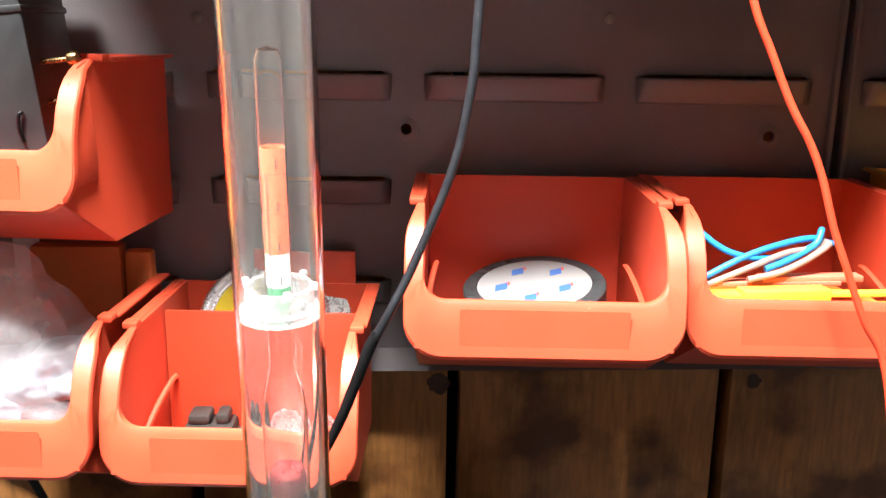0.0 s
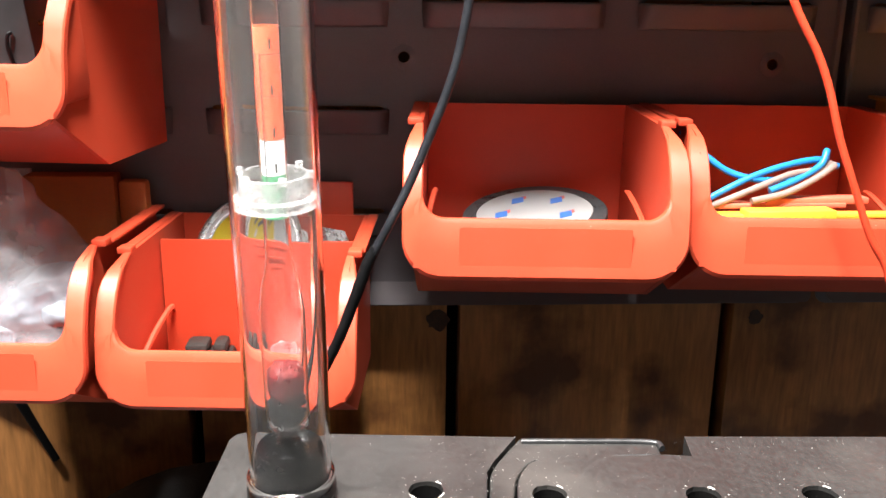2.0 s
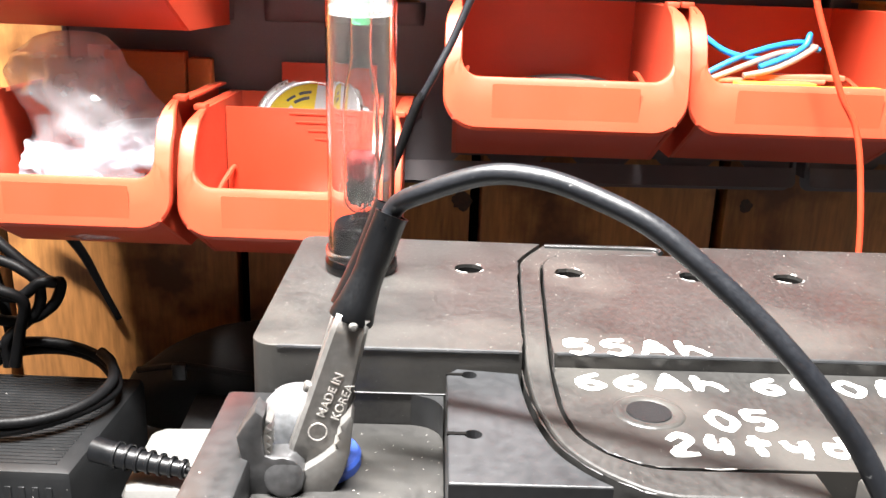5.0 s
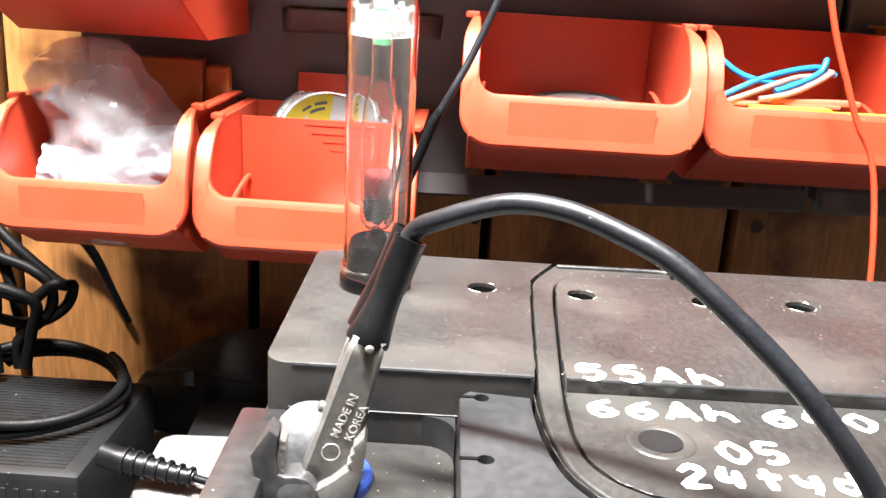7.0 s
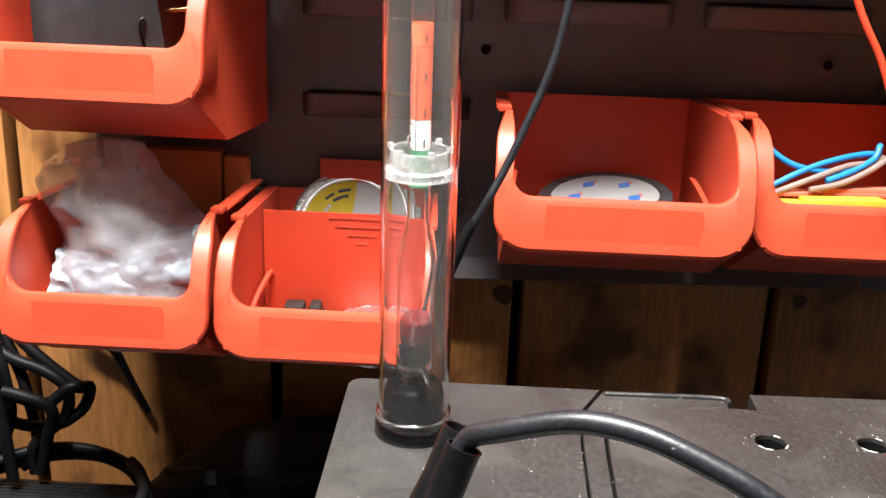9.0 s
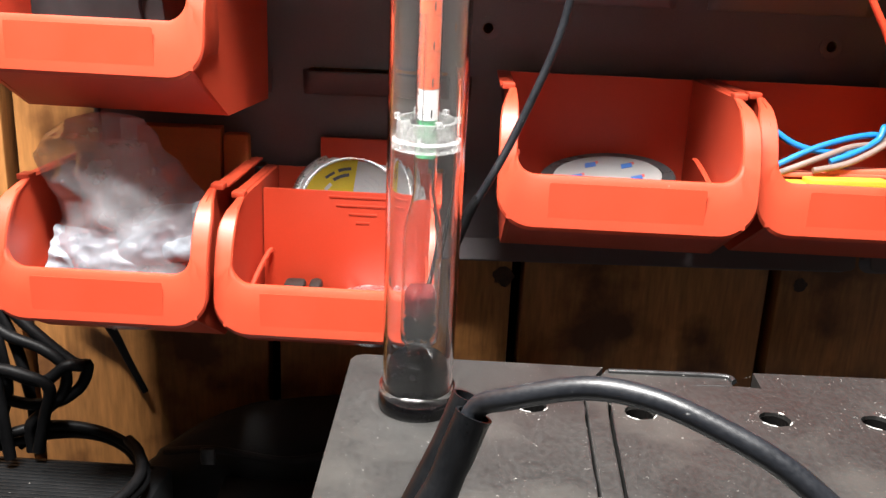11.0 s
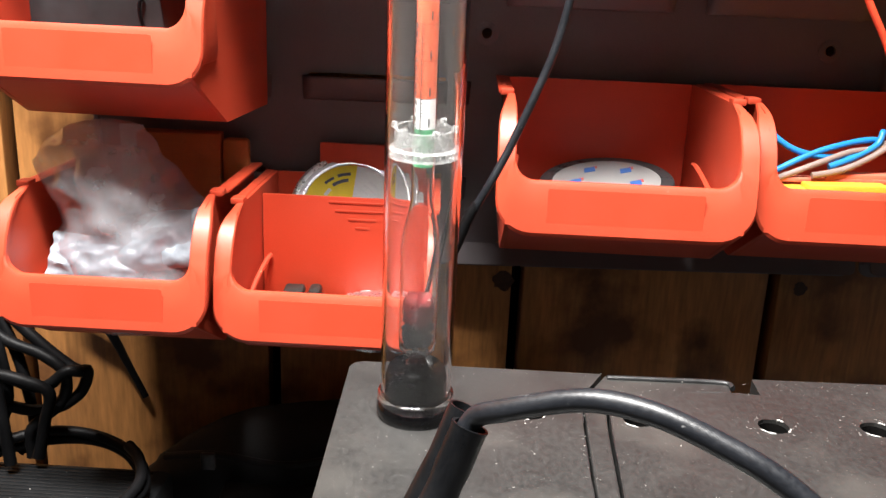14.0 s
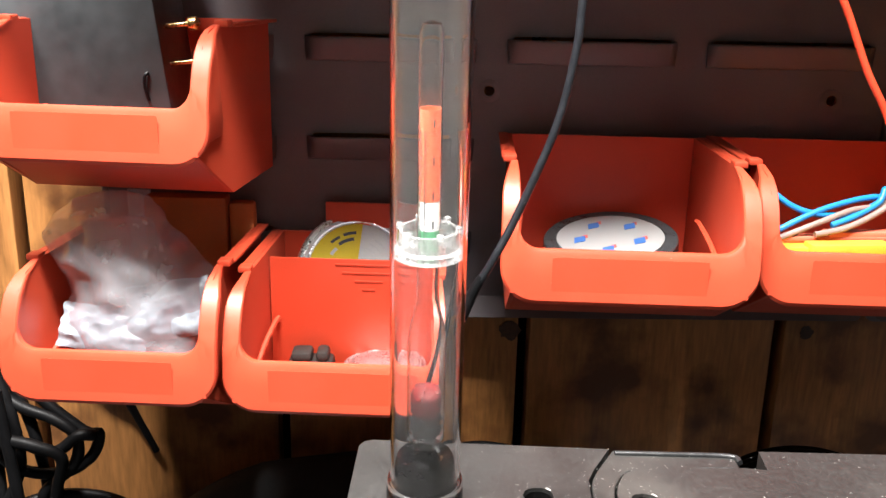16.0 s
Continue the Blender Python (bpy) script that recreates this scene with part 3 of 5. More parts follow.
    if divider:
        dy = -0.040
        dv = part("divider", box(-b + t + 0.0006, b - t - 0.0006, dy, dy + 0.002, t + 0.0004, H - 0.0035, 0.0004), DIVIDER, ob, "upright red divider with raised stripes")
        for k, half_w in enumerate((0.0168, 0.0135, 0.0070, 0.0034)):
            z = H - 0.0062 - 0.0043 * k
            part("stripe", box(-half_w + 0.0055, half_w + 0.0055, dy - 0.0004, dy + 0.0005, z - 0.0006, z + 0.0006, 0.0002), DIVIDER, dv)
    return ob


storage_bin(-0.0772, 0.1035, -0.0145, 0.1135, RED, RED_LABEL, "red plastic open-front bin holding a dark grey box", turn=-7.0, back=0.007)
storage_bin(-0.0748, 0.0955, -0.1205, 0.1135, RED, RED_LABEL, "red plastic open-front bin with a clear bag of sachets")
storage_bin(0.0254, 0.1035, -0.1255, 0.1135, RED, RED_LABEL, "red plastic open-front bin with a divider and a tin", divider=True, back_plate=True)
storage_bin(0.1495, 0.1095, -0.0705, 0.1185, RED, RED_LABEL, "red plastic open-front bin holding a tape roll")
storage_bin(0.261, 0.1095, -0.0705, 0.1185, RED, RED_LABEL, "red plastic open-front bin with wires and strips")
storage_bin(0.378, 0.1095, -0.066, 0.1135, YELLOWBIN, YELLOWBIN, "yellow plastic open-front bin on the next panel")
storage_bin(0.392, 0.095, 0.03, 0.1, BLUEBIN, BLUEBIN, "blue plastic open-front bin on the next panel")


# ---- car battery ----
BX, BY, BTURN = 0.0420, -0.1780, -2.7
BTOP = -0.0855
battery = thing("car_battery", (BX, BY, TABLE_Z), "dark grey dusty car battery with white handwriting on its lid", "car battery", BTURN)
_turn = battery.matrix_basis.inverted()


def bl(x, y):
    v = _turn @ Vector((x, y, 0))
    return (v.x, v.y)


ZT = BTOP - TABLE_Z                                # lid height above the bench
HOLES = [bl(x, y) for x, y in ((0.0605, -0.2150), (0.1005, -0.2160), (0.1360, -0.2195), (0.1805, -0.2220), (0.2150, -0.2225))]
LEN = 0.246
groove_l = [bl(x, y) for x, y in ((0.1310, -0.1842), (0.1205, -0.203), (0.1180, -0.216), (0.1142, -0.248), (0.1112, -0.276), (0.1095, -0.292), (0.1092, -0.308), (0.1100, -0.320), (0.1125, -0.3330), (0.1174, -0.3423), (0.1229, -0.3485), (0.1286, -0.3529), (0.1335, -0.3548))]
groove_r = [bl(x, y) for x, y in ((0.1770, -0.1975), (0.1405, -0.1980), (0.1310, -0.2050), (0.1270, -0.2190), (0.1222, -0.2570), (0.1190, -0.2840), (0.1176, -0.3030), (0.1173, -0.3180), (0.1190, -0.3280), (0.1229, -0.3350), (0.1272, -0.3391), (0.1317, -0.3417), (0.1379, -0.3428), (0.1512, -0.3434), (0.1690, -0.3442))]
groove_l = [tuple(p)[:2] for p in glide([(*p, 0) for p in groove_l], 4)]
groove_r = [tuple(p)[:2] for p in glide([(*p, 0) for p in groove_r], 4)]
STEP_V = -0.1080                                   # front edge of the raised rear part
FRONT_V = -0.1745
ZD = ZT - 0.0042                                   # front deck


def cut(line, lo, hi):
    return [p for p in line if lo < p[1] < hi]


part("case", box(-0.0095, LEN + 0.007, FRONT_V - 0.003, 0.004, 0.0, ZT - 0.031, 0.004), CASE_LOW, battery)
part("case_rim", box(-0.011, LEN + 0.0085, FRONT_V - 0.0045, 0.0055, ZT - 0.046, ZT - 0.034, 0.002), CASE_LOW, battery)
# rear block, left of the groove
gl = cut(groove_l, STEP_V, 1)
out = [(0.0010, 0.0), (-0.0020, -0.0015), (-0.0035, -0.005), *[(0.0035 - 0.007 * math.cos(radians(a)), STEP_V + 0.007 - 0.007 * math.sin(radians(a))) for a in range(0, 91, 15)], (gl[-1][0], STEP_V)] + gl[::-1]
part("rear_block", plate(out, [circle(*HOLES[0], 0.0051, 20, 0.06), circle(*HOLES[1], 0.0051, 20, 0.06)], ZT - 0.0305, ZT, 0.0011), CASE, battery, smooth=20)
# the band between the grooves
g = 0.0011
band = [(x + g, y) for x, y in groove_l] + [bl(0.1660, -0.3562), bl(0.1682, -0.3545), bl(0.1688, -0.3452)]
band += [(x - (g if y > -0.158 else 0.0), y - (g * 0.4 if y > -0.158 else g)) for x, y in groove_r[::-1] if x < bl(0.1675, -0.345)[0] or y > -0.05]
back_r = bl(0.1778, -0.1885)
band += [(back_r[0] - 0.001, back_r[1] - 0.001), (back_r[0] - 0.003, back_r[1] + 0.001)]
bm = plate(band, [], ZT - 0.03, ZT - 0.0006, 0.0008)
bmesh.ops.triangulate(bm, faces=bm.faces[:])
for v in bm.verts:                                 # the band sinks with the step to the front deck
    if v.co.z > ZT - 0.006:
        k = min(1.0, max(0.0, (STEP_V + 0.016 - v.co.y) / 0.036))
        v.co.z -= 0.0034 * k * k * (3 - 2 * k)
part("band", bm, CASE, battery, smooth=20)
# lid, right of the groove: rear part and lower front deck
gr = cut(groove_r, STEP_V, 1)
lid = [(LEN, STEP_V), (LEN, -0.004), (LEN - 0.004, 0.0), (bl(0.1865, -0.19)[0], -0.001), (bl(0.1850, -0.1975)[0], gr[0][1] - 0.001)] + gr + [(gr[-1][0], STEP_V)]
part("lid", plate(lid, [circle(*p, 0.0051, 20, 0.06) for p in HOLES[2:]], ZT - 0.0305, ZT, 0.0011), CASE, battery, "dusty brown-black lid with open filler holes", smooth=20)
grf = [p for p in groove_r if p[1] < STEP_V - 0.0006]
deck = [(LEN, STEP_V - 0.0004), (grf[0][0], STEP_V - 0.0004)] + grf + [(LEN, grf[-1][1])]
part("front_deck", plate(deck, [], ZT - 0.0305, ZD, 0.0008), CASE, battery, smooth=20)
part("front_bar", box(grf[-1][0] + 0.009, LEN, FRONT_V - 0.001, grf[-1][1] - 0.001, ZT - 0.0305, ZD - 0.0005, 0.0012), CASE, battery)
# cover plate with two keyhole slots beside the terminal
plx = bl(0.0886, -0.29)[0]
COVER_V = -0.1672                                  # front edge of the cover plate
glf = [p for p in groove_l if COVER_V < p[1] < STEP_V - 0.0006]
holes = []
for v in (STEP_V - 0.0045, STEP_V - 0.0375):
    c = circle(plx + 0.0062, v, 0.0022, 14)
    holes.append(c)
cover = [(plx + 0.003, STEP_V - 0.0006), (plx, STEP_V - 0.004), (plx, COVER_V), (glf[-1][0] - 0.001, COVER_V)] + [(x - 0.001, y) for x, y in glf[::-1]]
cover = [p for p in cover if p[0] >= plx - 1e-6]
cover_ob = part("cover_plate", plate(cover, holes, ZT - 0.0305, ZD - 0.0012, 0.001), PLUGPLATE, battery, "dark grey cover plate with keyhole slots", smooth=20)
for v in (STEP_V - 0.0045, STEP_V - 0.0375):
    part("slot", box(plx - 0.0002, plx + 0.0045, v - 0.0006, v + 0.0006, ZD - 0.0014, ZD - 0.0009), DARK, cover_ob)
# terminal recess
ZF = ZT - 0.0235
part("recess_floor", box(0.0042, plx - 0.0004, FRONT_V, STEP_V - 0.0004, ZT - 0.0305, ZF, 0.0), CASE, battery)
corner = [(plx - 0.0006, STEP_V - 0.0006), (plx - 0.0006, STEP_V - 0.0096)] + [(plx - 0.0096 + 0.009 * math.cos(radians(a)), STEP_V - 0.0096 + 0.009 * math.sin(radians(a))) for a in range(15, 91, 15)]
part("recess_corner", plate(corner, [], ZF + 0.0001, ZT - 0.0140), CASE_LOW, battery)
part("side_ledge", box(-0.0095, 0.004, FRONT_V, STEP_V - 0.0006, ZT - 0.0305, ZT - 0.0138, 0.0015), CASE_LOW, battery)
part("lid_seam", sweep([(0.0036, STEP_V - 0.0001, ZT - 0.0137), (0.03, STEP_V - 0.0001, ZT - 0.0138), (plx, STEP_V - 0.0001, ZT - 0.0138)], 0.0003, 6, 6, wob=0.5), PLUGPLATE, battery)
bm = bmesh.new()
for k in range(46):
    own = bmesh.new()
    bmesh.ops.create_icosphere(own, subdivisions=1, radius=random.uniform(0.00008, 0.0002))
    own.transform(Matrix.Translation((random.uniform(0.02, plx - 0.002), random.uniform(FRONT_V + 0.01, STEP_V - 0.003), ZF)) @ Matrix.Diagonal((random.uniform(1, 2.2), 1.0, 0.6, 1)))
    join(bm, own)
part("debris", bm, FLASH, battery, "pale crumbs in the terminal recess")["kind"] = "stuff"
# near-black cups stand in for the shade down each filler hole
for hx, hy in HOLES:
    part("hole_shade_cup", revolve([(0, -0.0275), (0.0046, -0.0275), (0.0046, -0.0012), (0.00475, -0.0012), (0.00475, -0.028), (0, -0.028)], 24), DARK, battery, m=Matrix.Translation((hx, hy, ZT)))
# weld flash along the grooves and round the holes
for line in (groove_l, groove_r):
    pts = [(x + random.uniform(-2, 2) * 1e-4, y, (ZT if y > STEP_V else ZD) + random.uniform(-3, 0) * 1e-4) for x, y in line]
    runs = [pts[i:i + random.randint(3, 6)] for i in range(0, len(pts) - 6, 5)]
    for run in runs:
        part("weld_flash", sweep(run, [0.00008, 0.00026, 0.0002, 0.0003, 0.00008], 6, 3, wob=0.7), random.choice((FLASH, CASE, CASE_LOW, CASE_LOW, CASE_LOW)), battery)
for hx, hy in HOLES:
    for a0, a1 in ((205, 262), (312, 345), (35, 60)):
        a = [radians(a0 + (a1 - a0) * k / 6) for k in range(7)]
        pts = [(hx + 0.0054 * math.cos(q), hy + 0.0054 * math.sin(q), ZT + 0.0001) for q in a]
        part("hole_flash", sweep(pts, [0.0001, 0.0003, 0.00018, 0.00032, 0.0001], 6, 3, wob=0.8), FLASH, battery)
# raised bead along the back of the band, and crumbs on the lid
part("band_bead", sweep([(*bl(0.1325, -0.1868), ZT - 0.0004), (*bl(0.15, -0.1876), ZT - 0.0003), (*bl(0.1745, -0.1888), ZT - 0.0004), (*bl(0.1772, -0.193), ZT - 0.0005)], 0.0011, 10, 6), CASE_LOW, battery)
bm = bmesh.new()
for k in range(620):
    u, v = random.uniform(0.004, LEN - 0.004), -abs(random.gauss(0, 0.06)) - 0.002
    size = random.uniform(0.00004, 0.00008)
    if k % 5 < 2:                                  # gathered along the grooves
        p = random.choice(groove_l + groove_r)
        u, v, size = p[0] + random.gauss(0, 0.0022), p[1] + random.gauss(0, 0.0022), random.uniform(0.00005, 0.00014)
    elif k % 5 == 2:                               # round the filler holes
        p, a, q = random.choice(HOLES), random.uniform(0, 6.28), 0.0062 + abs(random.gauss(0, 0.002))
        u, v, size = p[0] + q * math.cos(a), p[1] + q * math.sin(a), random.uniform(0.00005, 0.00015)
    elif k % 5 == 3:                               # along the back edge
        v, size = -0.001 - abs(random.gauss(0, 0.004)), random.uniform(0.00005, 0.00013)
    if not (0.003 < u < LEN - 0.003 and STEP_V + 0.002 < v < -0.002) or min((u - p) ** 2 + (v - q) ** 2 for p, q in HOLES) < 0.0056 ** 2:
        continue
    own = bmesh.new()
    bmesh.ops.create_icosphere(own, subdivisions=1, radius=size)
    own.transform(Matrix.Translation((u, v, ZT)) @ Matrix.Rotation(random.uniform(0, 3), 4, "Z") @ Matrix.Diagonal((random.uniform(1, 3.0), 1.0, 0.5, 1)))
    join(bm, own)
part("dust_crumb", bm, FLASH, battery, "pale crumbs of dust on the lid")["kind"] = "stuff"
for x0, x1 in ((0.0045, gl[-1][0] - 0.001), (gr[-1][0] + 0.001, LEN - 0.001)):
    part("step_bead", sweep([(x0, STEP_V + 0.0004, ZT - 0.0005), ((x0 + x1) / 2, STEP_V + 0.0003, ZT - 0.0005), (x1, STEP_V + 0.0004, ZT - 0.0005)], 0.0007, 8, 6, wob=0.2), PLUGPLATE, battery)
# state-of-charge eye
bx, by = bl(0.1385, -0.3165)
part("eye_ring", revolve([(0.0092, 0), (0.0090, 0.0003), (0.0080, 0.0006), (0.0066, 0.0004), (0.0060, 0.0)], 40), CASE, battery, m=Matrix.Translation((bx, by, ZD - 0.0001)))
part("eye_lens", revolve([(0.0058, 0), (0.0056, 0.0004), (0.004, 0.0003), (0, 0.0002)], 32), CHARGER, battery, "round dark glass charge eye", m=Matrix.Translation((bx, by, ZD - 0.0001)))
# handwriting
GLYPHS = {"5": (((.85, 1), (.25, .95), (.15, .55), (.6, .6), (.82, .3), (.5, 0), (.1, .08)),), "A": (((0, 0), (.3, .55), (.5, 1), (.7, .55), (.95, 0)), ((.2, .32), (.78, .32))),
          "h": (((.12, 1), (.1, 0)), ((.1, .25), (.4, .55), (.7, .4), (.95, 0))), "6": (((.8, 1), (.3, .7), (.1, .3), (.4, 0), (.8, .2), (.6, .5), (.2, .35)),),
          "4": (((.3, 1), (.1, .45), (.85, .45)), ((.68, .85), (.6, 0))), "0": (((.5, 1), (.12, .55), (.45, 0), (.88, .45), (.5, 1)),),
          "2": (((.1, .75), (.45, 1), (.8, .72), (.4, .3), (.1, 0), (.9, .06)),), "t": (((.45, 1), (.45, 0)), ((.1, .62), (.85, .66))),
          "y": (((.1, .75), (.2, .35), (.6, .38), (.78, .75), (.7, .2), (.5, -.15)),), "d": (((.75, .5), (.3, .55), (.12, .2), (.4, 0), (.78, .2)), ((.8, 1), (.8, 0))), ".": (((.3, .05), (.5, .1)),)}


def scrawl(txt, x, y, w, hgt, z, rz):
    base = Matrix.Translation((*bl(x, y), z + 0.0001)) @ Matrix.Rotation(radians(rz - BTURN), 4, "Z")
    for k, ch in enumerate(txt):
        if ch == " ":
            continue
        bm = bmesh.new()
        for stroke in GLYPHS[ch]:
            pts = [base @ Vector((w * (k + 0.78 * u) + random.uniform(-1, 1) * 0.0003, hgt * v + random.uniform(-1, 1) * 0.0003, 0)) for u, v in stroke]
            sweep(pts, [0.0009, 0.0013, 0.0011, 0.0014, 0.0009], 8, 5, bm=bm, wob=0.45)
        for v in bm.verts:
            v.co.z = z + 0.0001 + (v.co.z - z - 0.0001) * 0.18
        part("handwritten_mark", bm, PAINT, battery, "white paint-marker handwriting")


scrawl("55Ah", 0.1225, -0.2900, 0.0108, 0.0098, ZT, -1.0)
scrawl("66Ah", 0.1228, -0.3035, 0.0108, 0.0092, ZD, -2.0)
scrawl("640A", 0.1710, -0.3060, 0.0112, 0.0092, ZD, -2.0)
scrawl("05 . 0", 0.1520, -0.3255, 0.0098, 0.0098, ZD, -1.0)
scrawl("24tyd", 0.1385, -0.3372, 0.0092, 0.0090, ZD, -1.5)
# terminal post with a blue ring
tx, ty = bl(0.0490, -0.3045)
part("terminal_ring", revolve([(0.0132, 0), (0.0132, 0.0022), (0.0125, 0.003), (0.0098, 0.003), (0.0098, 0)], 40, close=True), BLUE_RING, battery, "blue plastic ring round the terminal", m=Matrix.Translation((*bl(0.0525, -0.3085), ZF + 0.0001)))
part("terminal", revolve([(0.0094, 0), (0.0092, 0.0150), (0.0084, 0.0195), (0.006, 0.0222), (0.003, 0.0235), (0, 0.0238)], 36), LEAD, battery, "grey lead terminal post", m=Matrix.Translation((tx, ty, ZT - 0.0275)))

# ---- crocodile clamp and its cable ----
clamp = thing("crocodile_clamp", (0.0555, -0.3085, BTOP - 0.02), "steel crocodile clamp in a black sleeve gripping the terminal", "clamp")
A, B, C = Vector((0.0532, -0.3150, -0.1035)), Vector((0.0632, -0.3130, -0.0665)), Vector((0.0725, -0.3095, -0.0415))
axis = (B - A).normalized()


def frame_on(p, z, x_hint):
    z = Vector(z).normalized()
    x = (Vector(x_hint) - z * Vector(x_hint).dot(z)).normalized()
    y = z.cross(x)
    m = Matrix((x, y, z)).transposed().to_4x4()
    m.translation = p
    return m


fr = frame_on(A, axis, (1, 0.1, 0))
Lm = (B - A).length


def channel(w0, w1, length, d, t=0.0007):
    """A folded sheet channel along z, wider at its foot."""
    bm = bmesh.new()
    rows = []
    for k in range(9):
        v = k / 8
        w = (w0 + (w1 - w0) * v) / 2
        dd = d * (1 - 0.25 * v)
        rows.append([bm.verts.new(c) for c in ((-w, dd, length * v), (-w, 0.001, length * v), (-w + 0.001, 0, length * v), (w - 0.001, 0, length * v), (w, 0.001, length * v), (w, dd, length * v))])
    for p, q in zip(rows[:-1], rows[1:]):
        for k in range(5):
            bm.faces.new((p[k], p[k + 1], q[k + 1], q[k]))
    return bm


arm = part("arm", channel(0.0128, 0.0084, Lm + 0.0015, 0.005), STEEL, clamp, "bright stamped steel arm", m=fr @ Matrix.Translation((0, -0.004, 0)), at_world=True)
so = arm.modifiers.new("thick", "SOLIDIFY")
so.thickness = 0.0008
lettering("MADE IN", 0.0031, clamp.matrix_basis.inverted() @ fr @ Matrix.Translation((-0.0002, -0.00425, 0.0130)) @ Matrix.Rotation(radians(90), 4, "X") @ Matrix.Rotation(radians(82), 4, "Z"), FLASH, arm, "embossed_lettering", 0.00002, 0.00008)
lettering("KOREA", 0.0031, clamp.matrix_basis.inverted() @ fr @ Matrix.Translation((0.0034, -0.00425, 0.0130)) @ Matrix.Rotation(radians(90), 4, "X") @ Matrix.Rotation(radians(82), 4, "Z"), FLASH, arm, "embossed_lettering", 0.00002, 0.00008)
part("maker_mark", revolve([(0.0024, 0), (0.0024, 0.0002), (0.0021, 0.0002), (0.0021, 0)], 24, close=True), FLASH, arm, m=fr @ Matrix.Translation((-0.0008, -0.0044, 0.0092)) @ Matrix.Rotation(radians(90), 4, "X"), at_world=True)
jaw = [(0.0360, -0.0935), (0.0385, -0.0895), (0.0408, -0.0862), (0.0428, -0.0880), (0.0424, -0.0930), (0.0430, -0.0985), (0.0448, -0.0992), (0.0472, -0.0990), (0.0500, -0.0998), (0.0520, -0.1020), (0.0526, -0.1048), (0.0516, -0.1080), (0.0490, -0.1115), (0.0365, -0.1115), (0.0350, -0.1060), (0.0370, -0.0995)]
part("jaw", plate(jaw, [], 0.3165, 0.3235, 0.0011), DARKSTEEL, clamp, "blackened steel jaw", m=XZ, at_world=True, smooth=30)
part("jaw_boss", revolve([(0, 0.0008), (0.0040, 0.0008), (0.0048, 0.0004), (0.0050, -0.0005), (0.0050, -0.001)], 28), DARKSTEEL, clamp, m=Matrix.Translation((0.0475, -0.3236, -0.1043)) @ Matrix.Rotation(radians(75), 4, "X"), at_world=True)
teeth = [(0.0432, -0.0890)]
for k in range(5):
    teeth += [(0.0446 - 0.0001 * k, -0.0900 - 0.0021 * k), (0.0433, -0.0909 - 0.0021 * k)]
teeth += [(0.0440, -0.1008), (0.0424, -0.1008), (0.0420, -0.0950)]
part("jaw_teeth", plate(teeth, [], 0.3150, 0.3226, 0.0003), STEEL, clamp, "bright worn teeth", m=XZ, at_world=True, smooth=30)
jaw = [(0.0636, -0.0877), (0.0642, -0.0898), (0.0634, -0.0983), (0.0615, -0.1047), (0.0572, -0.1131), (0.0484, -0.1131), (0.0518, -0.1071), (0.0512, -0.1037), (0.0563, -0.1004)]
for k in range(4):
    jaw += [(0.0588 + 0.0007 * k, -0.0982 + 0.0024 * k), (0.0602 + 0.0006 * k, -0.0970 + 0.0024 * k)]
part("jaw", plate(jaw, [], 0.3150, 0.3225, 0.0005), STEEL, clamp, "bright toothed jaw", m=XZ, at_world=True, smooth=30)
part("rivet", revolve([(0, 0.0011), (0.0008, 0.0009), (0.0012, 0.0), (0.0012, -0.001)], 16), STEEL, clamp, m=fr @ Matrix.Translation((0.0004, -0.0047, Lm - 0.0005)) @ Matrix.Rotation(radians(90), 4, "X"), at_world=True)
part("pivot", revolve([(0, -0.0066), (0.0010, -0.0066), (0.0015, -0.0062), (0.0015, 0.0062), (0.0010, 0.0066), (0, 0.0066)], 16), STEEL, clamp, m=fr @ Matrix.Translation((0, 0.001, 0.018)) @ Matrix.Rotation(radians(90), 4, "Y"), at_world=True)
part("second_arm", channel(0.0100, 0.0085, Lm, 0.004), STEEL, clamp, m=fr @ Matrix.Translation((0, 0.0062, 0.0)) @ Matrix.Rotation(radians(180), 4, "Z"), at_world=True).modifiers.new("thick", "SOLIDIFY").thickness = 0.0008
ax2 = (C - B).normalized()
fb2 = frame_on(B - ax2 * 0.0005, ax2, (1, 0.1, 0))
SL = (C - B).length + 0.001
sleeve = revolve([(0.0052, 0.0), (0.0054, 0.001), (0.0046, 0.005), (0.0039, 0.010), (0.0037, 0.014), (0.0040, 0.018), (0.0039, SL - 0.001), (0.0041, SL), (0.0034, SL), (0.0033, SL - 0.006), (0.0, SL - 0.007)], 28)
part("sleeve", sleeve, RUBBER, clamp, "black rubber sleeve", m=fb2 @ Matrix.Diagonal((1.04, 0.9, 1, 1)), at_world=True)
fb3 = frame_on(B + Vector((-0.001, 0.0078, 0.0)), ax2, (1, 0.1, 0))
sleeve = revolve([(0.0048, 0.0), (0.0042, 0.008), (0.0036, 0.016), (0.0036, SL), (0.003, SL), (0.0028, SL - 0.005), (0, SL - 0.006)], 28)
part("sleeve", sleeve, RUBBER, clamp, "black rubber sleeve", m=fb3, at_world=True)
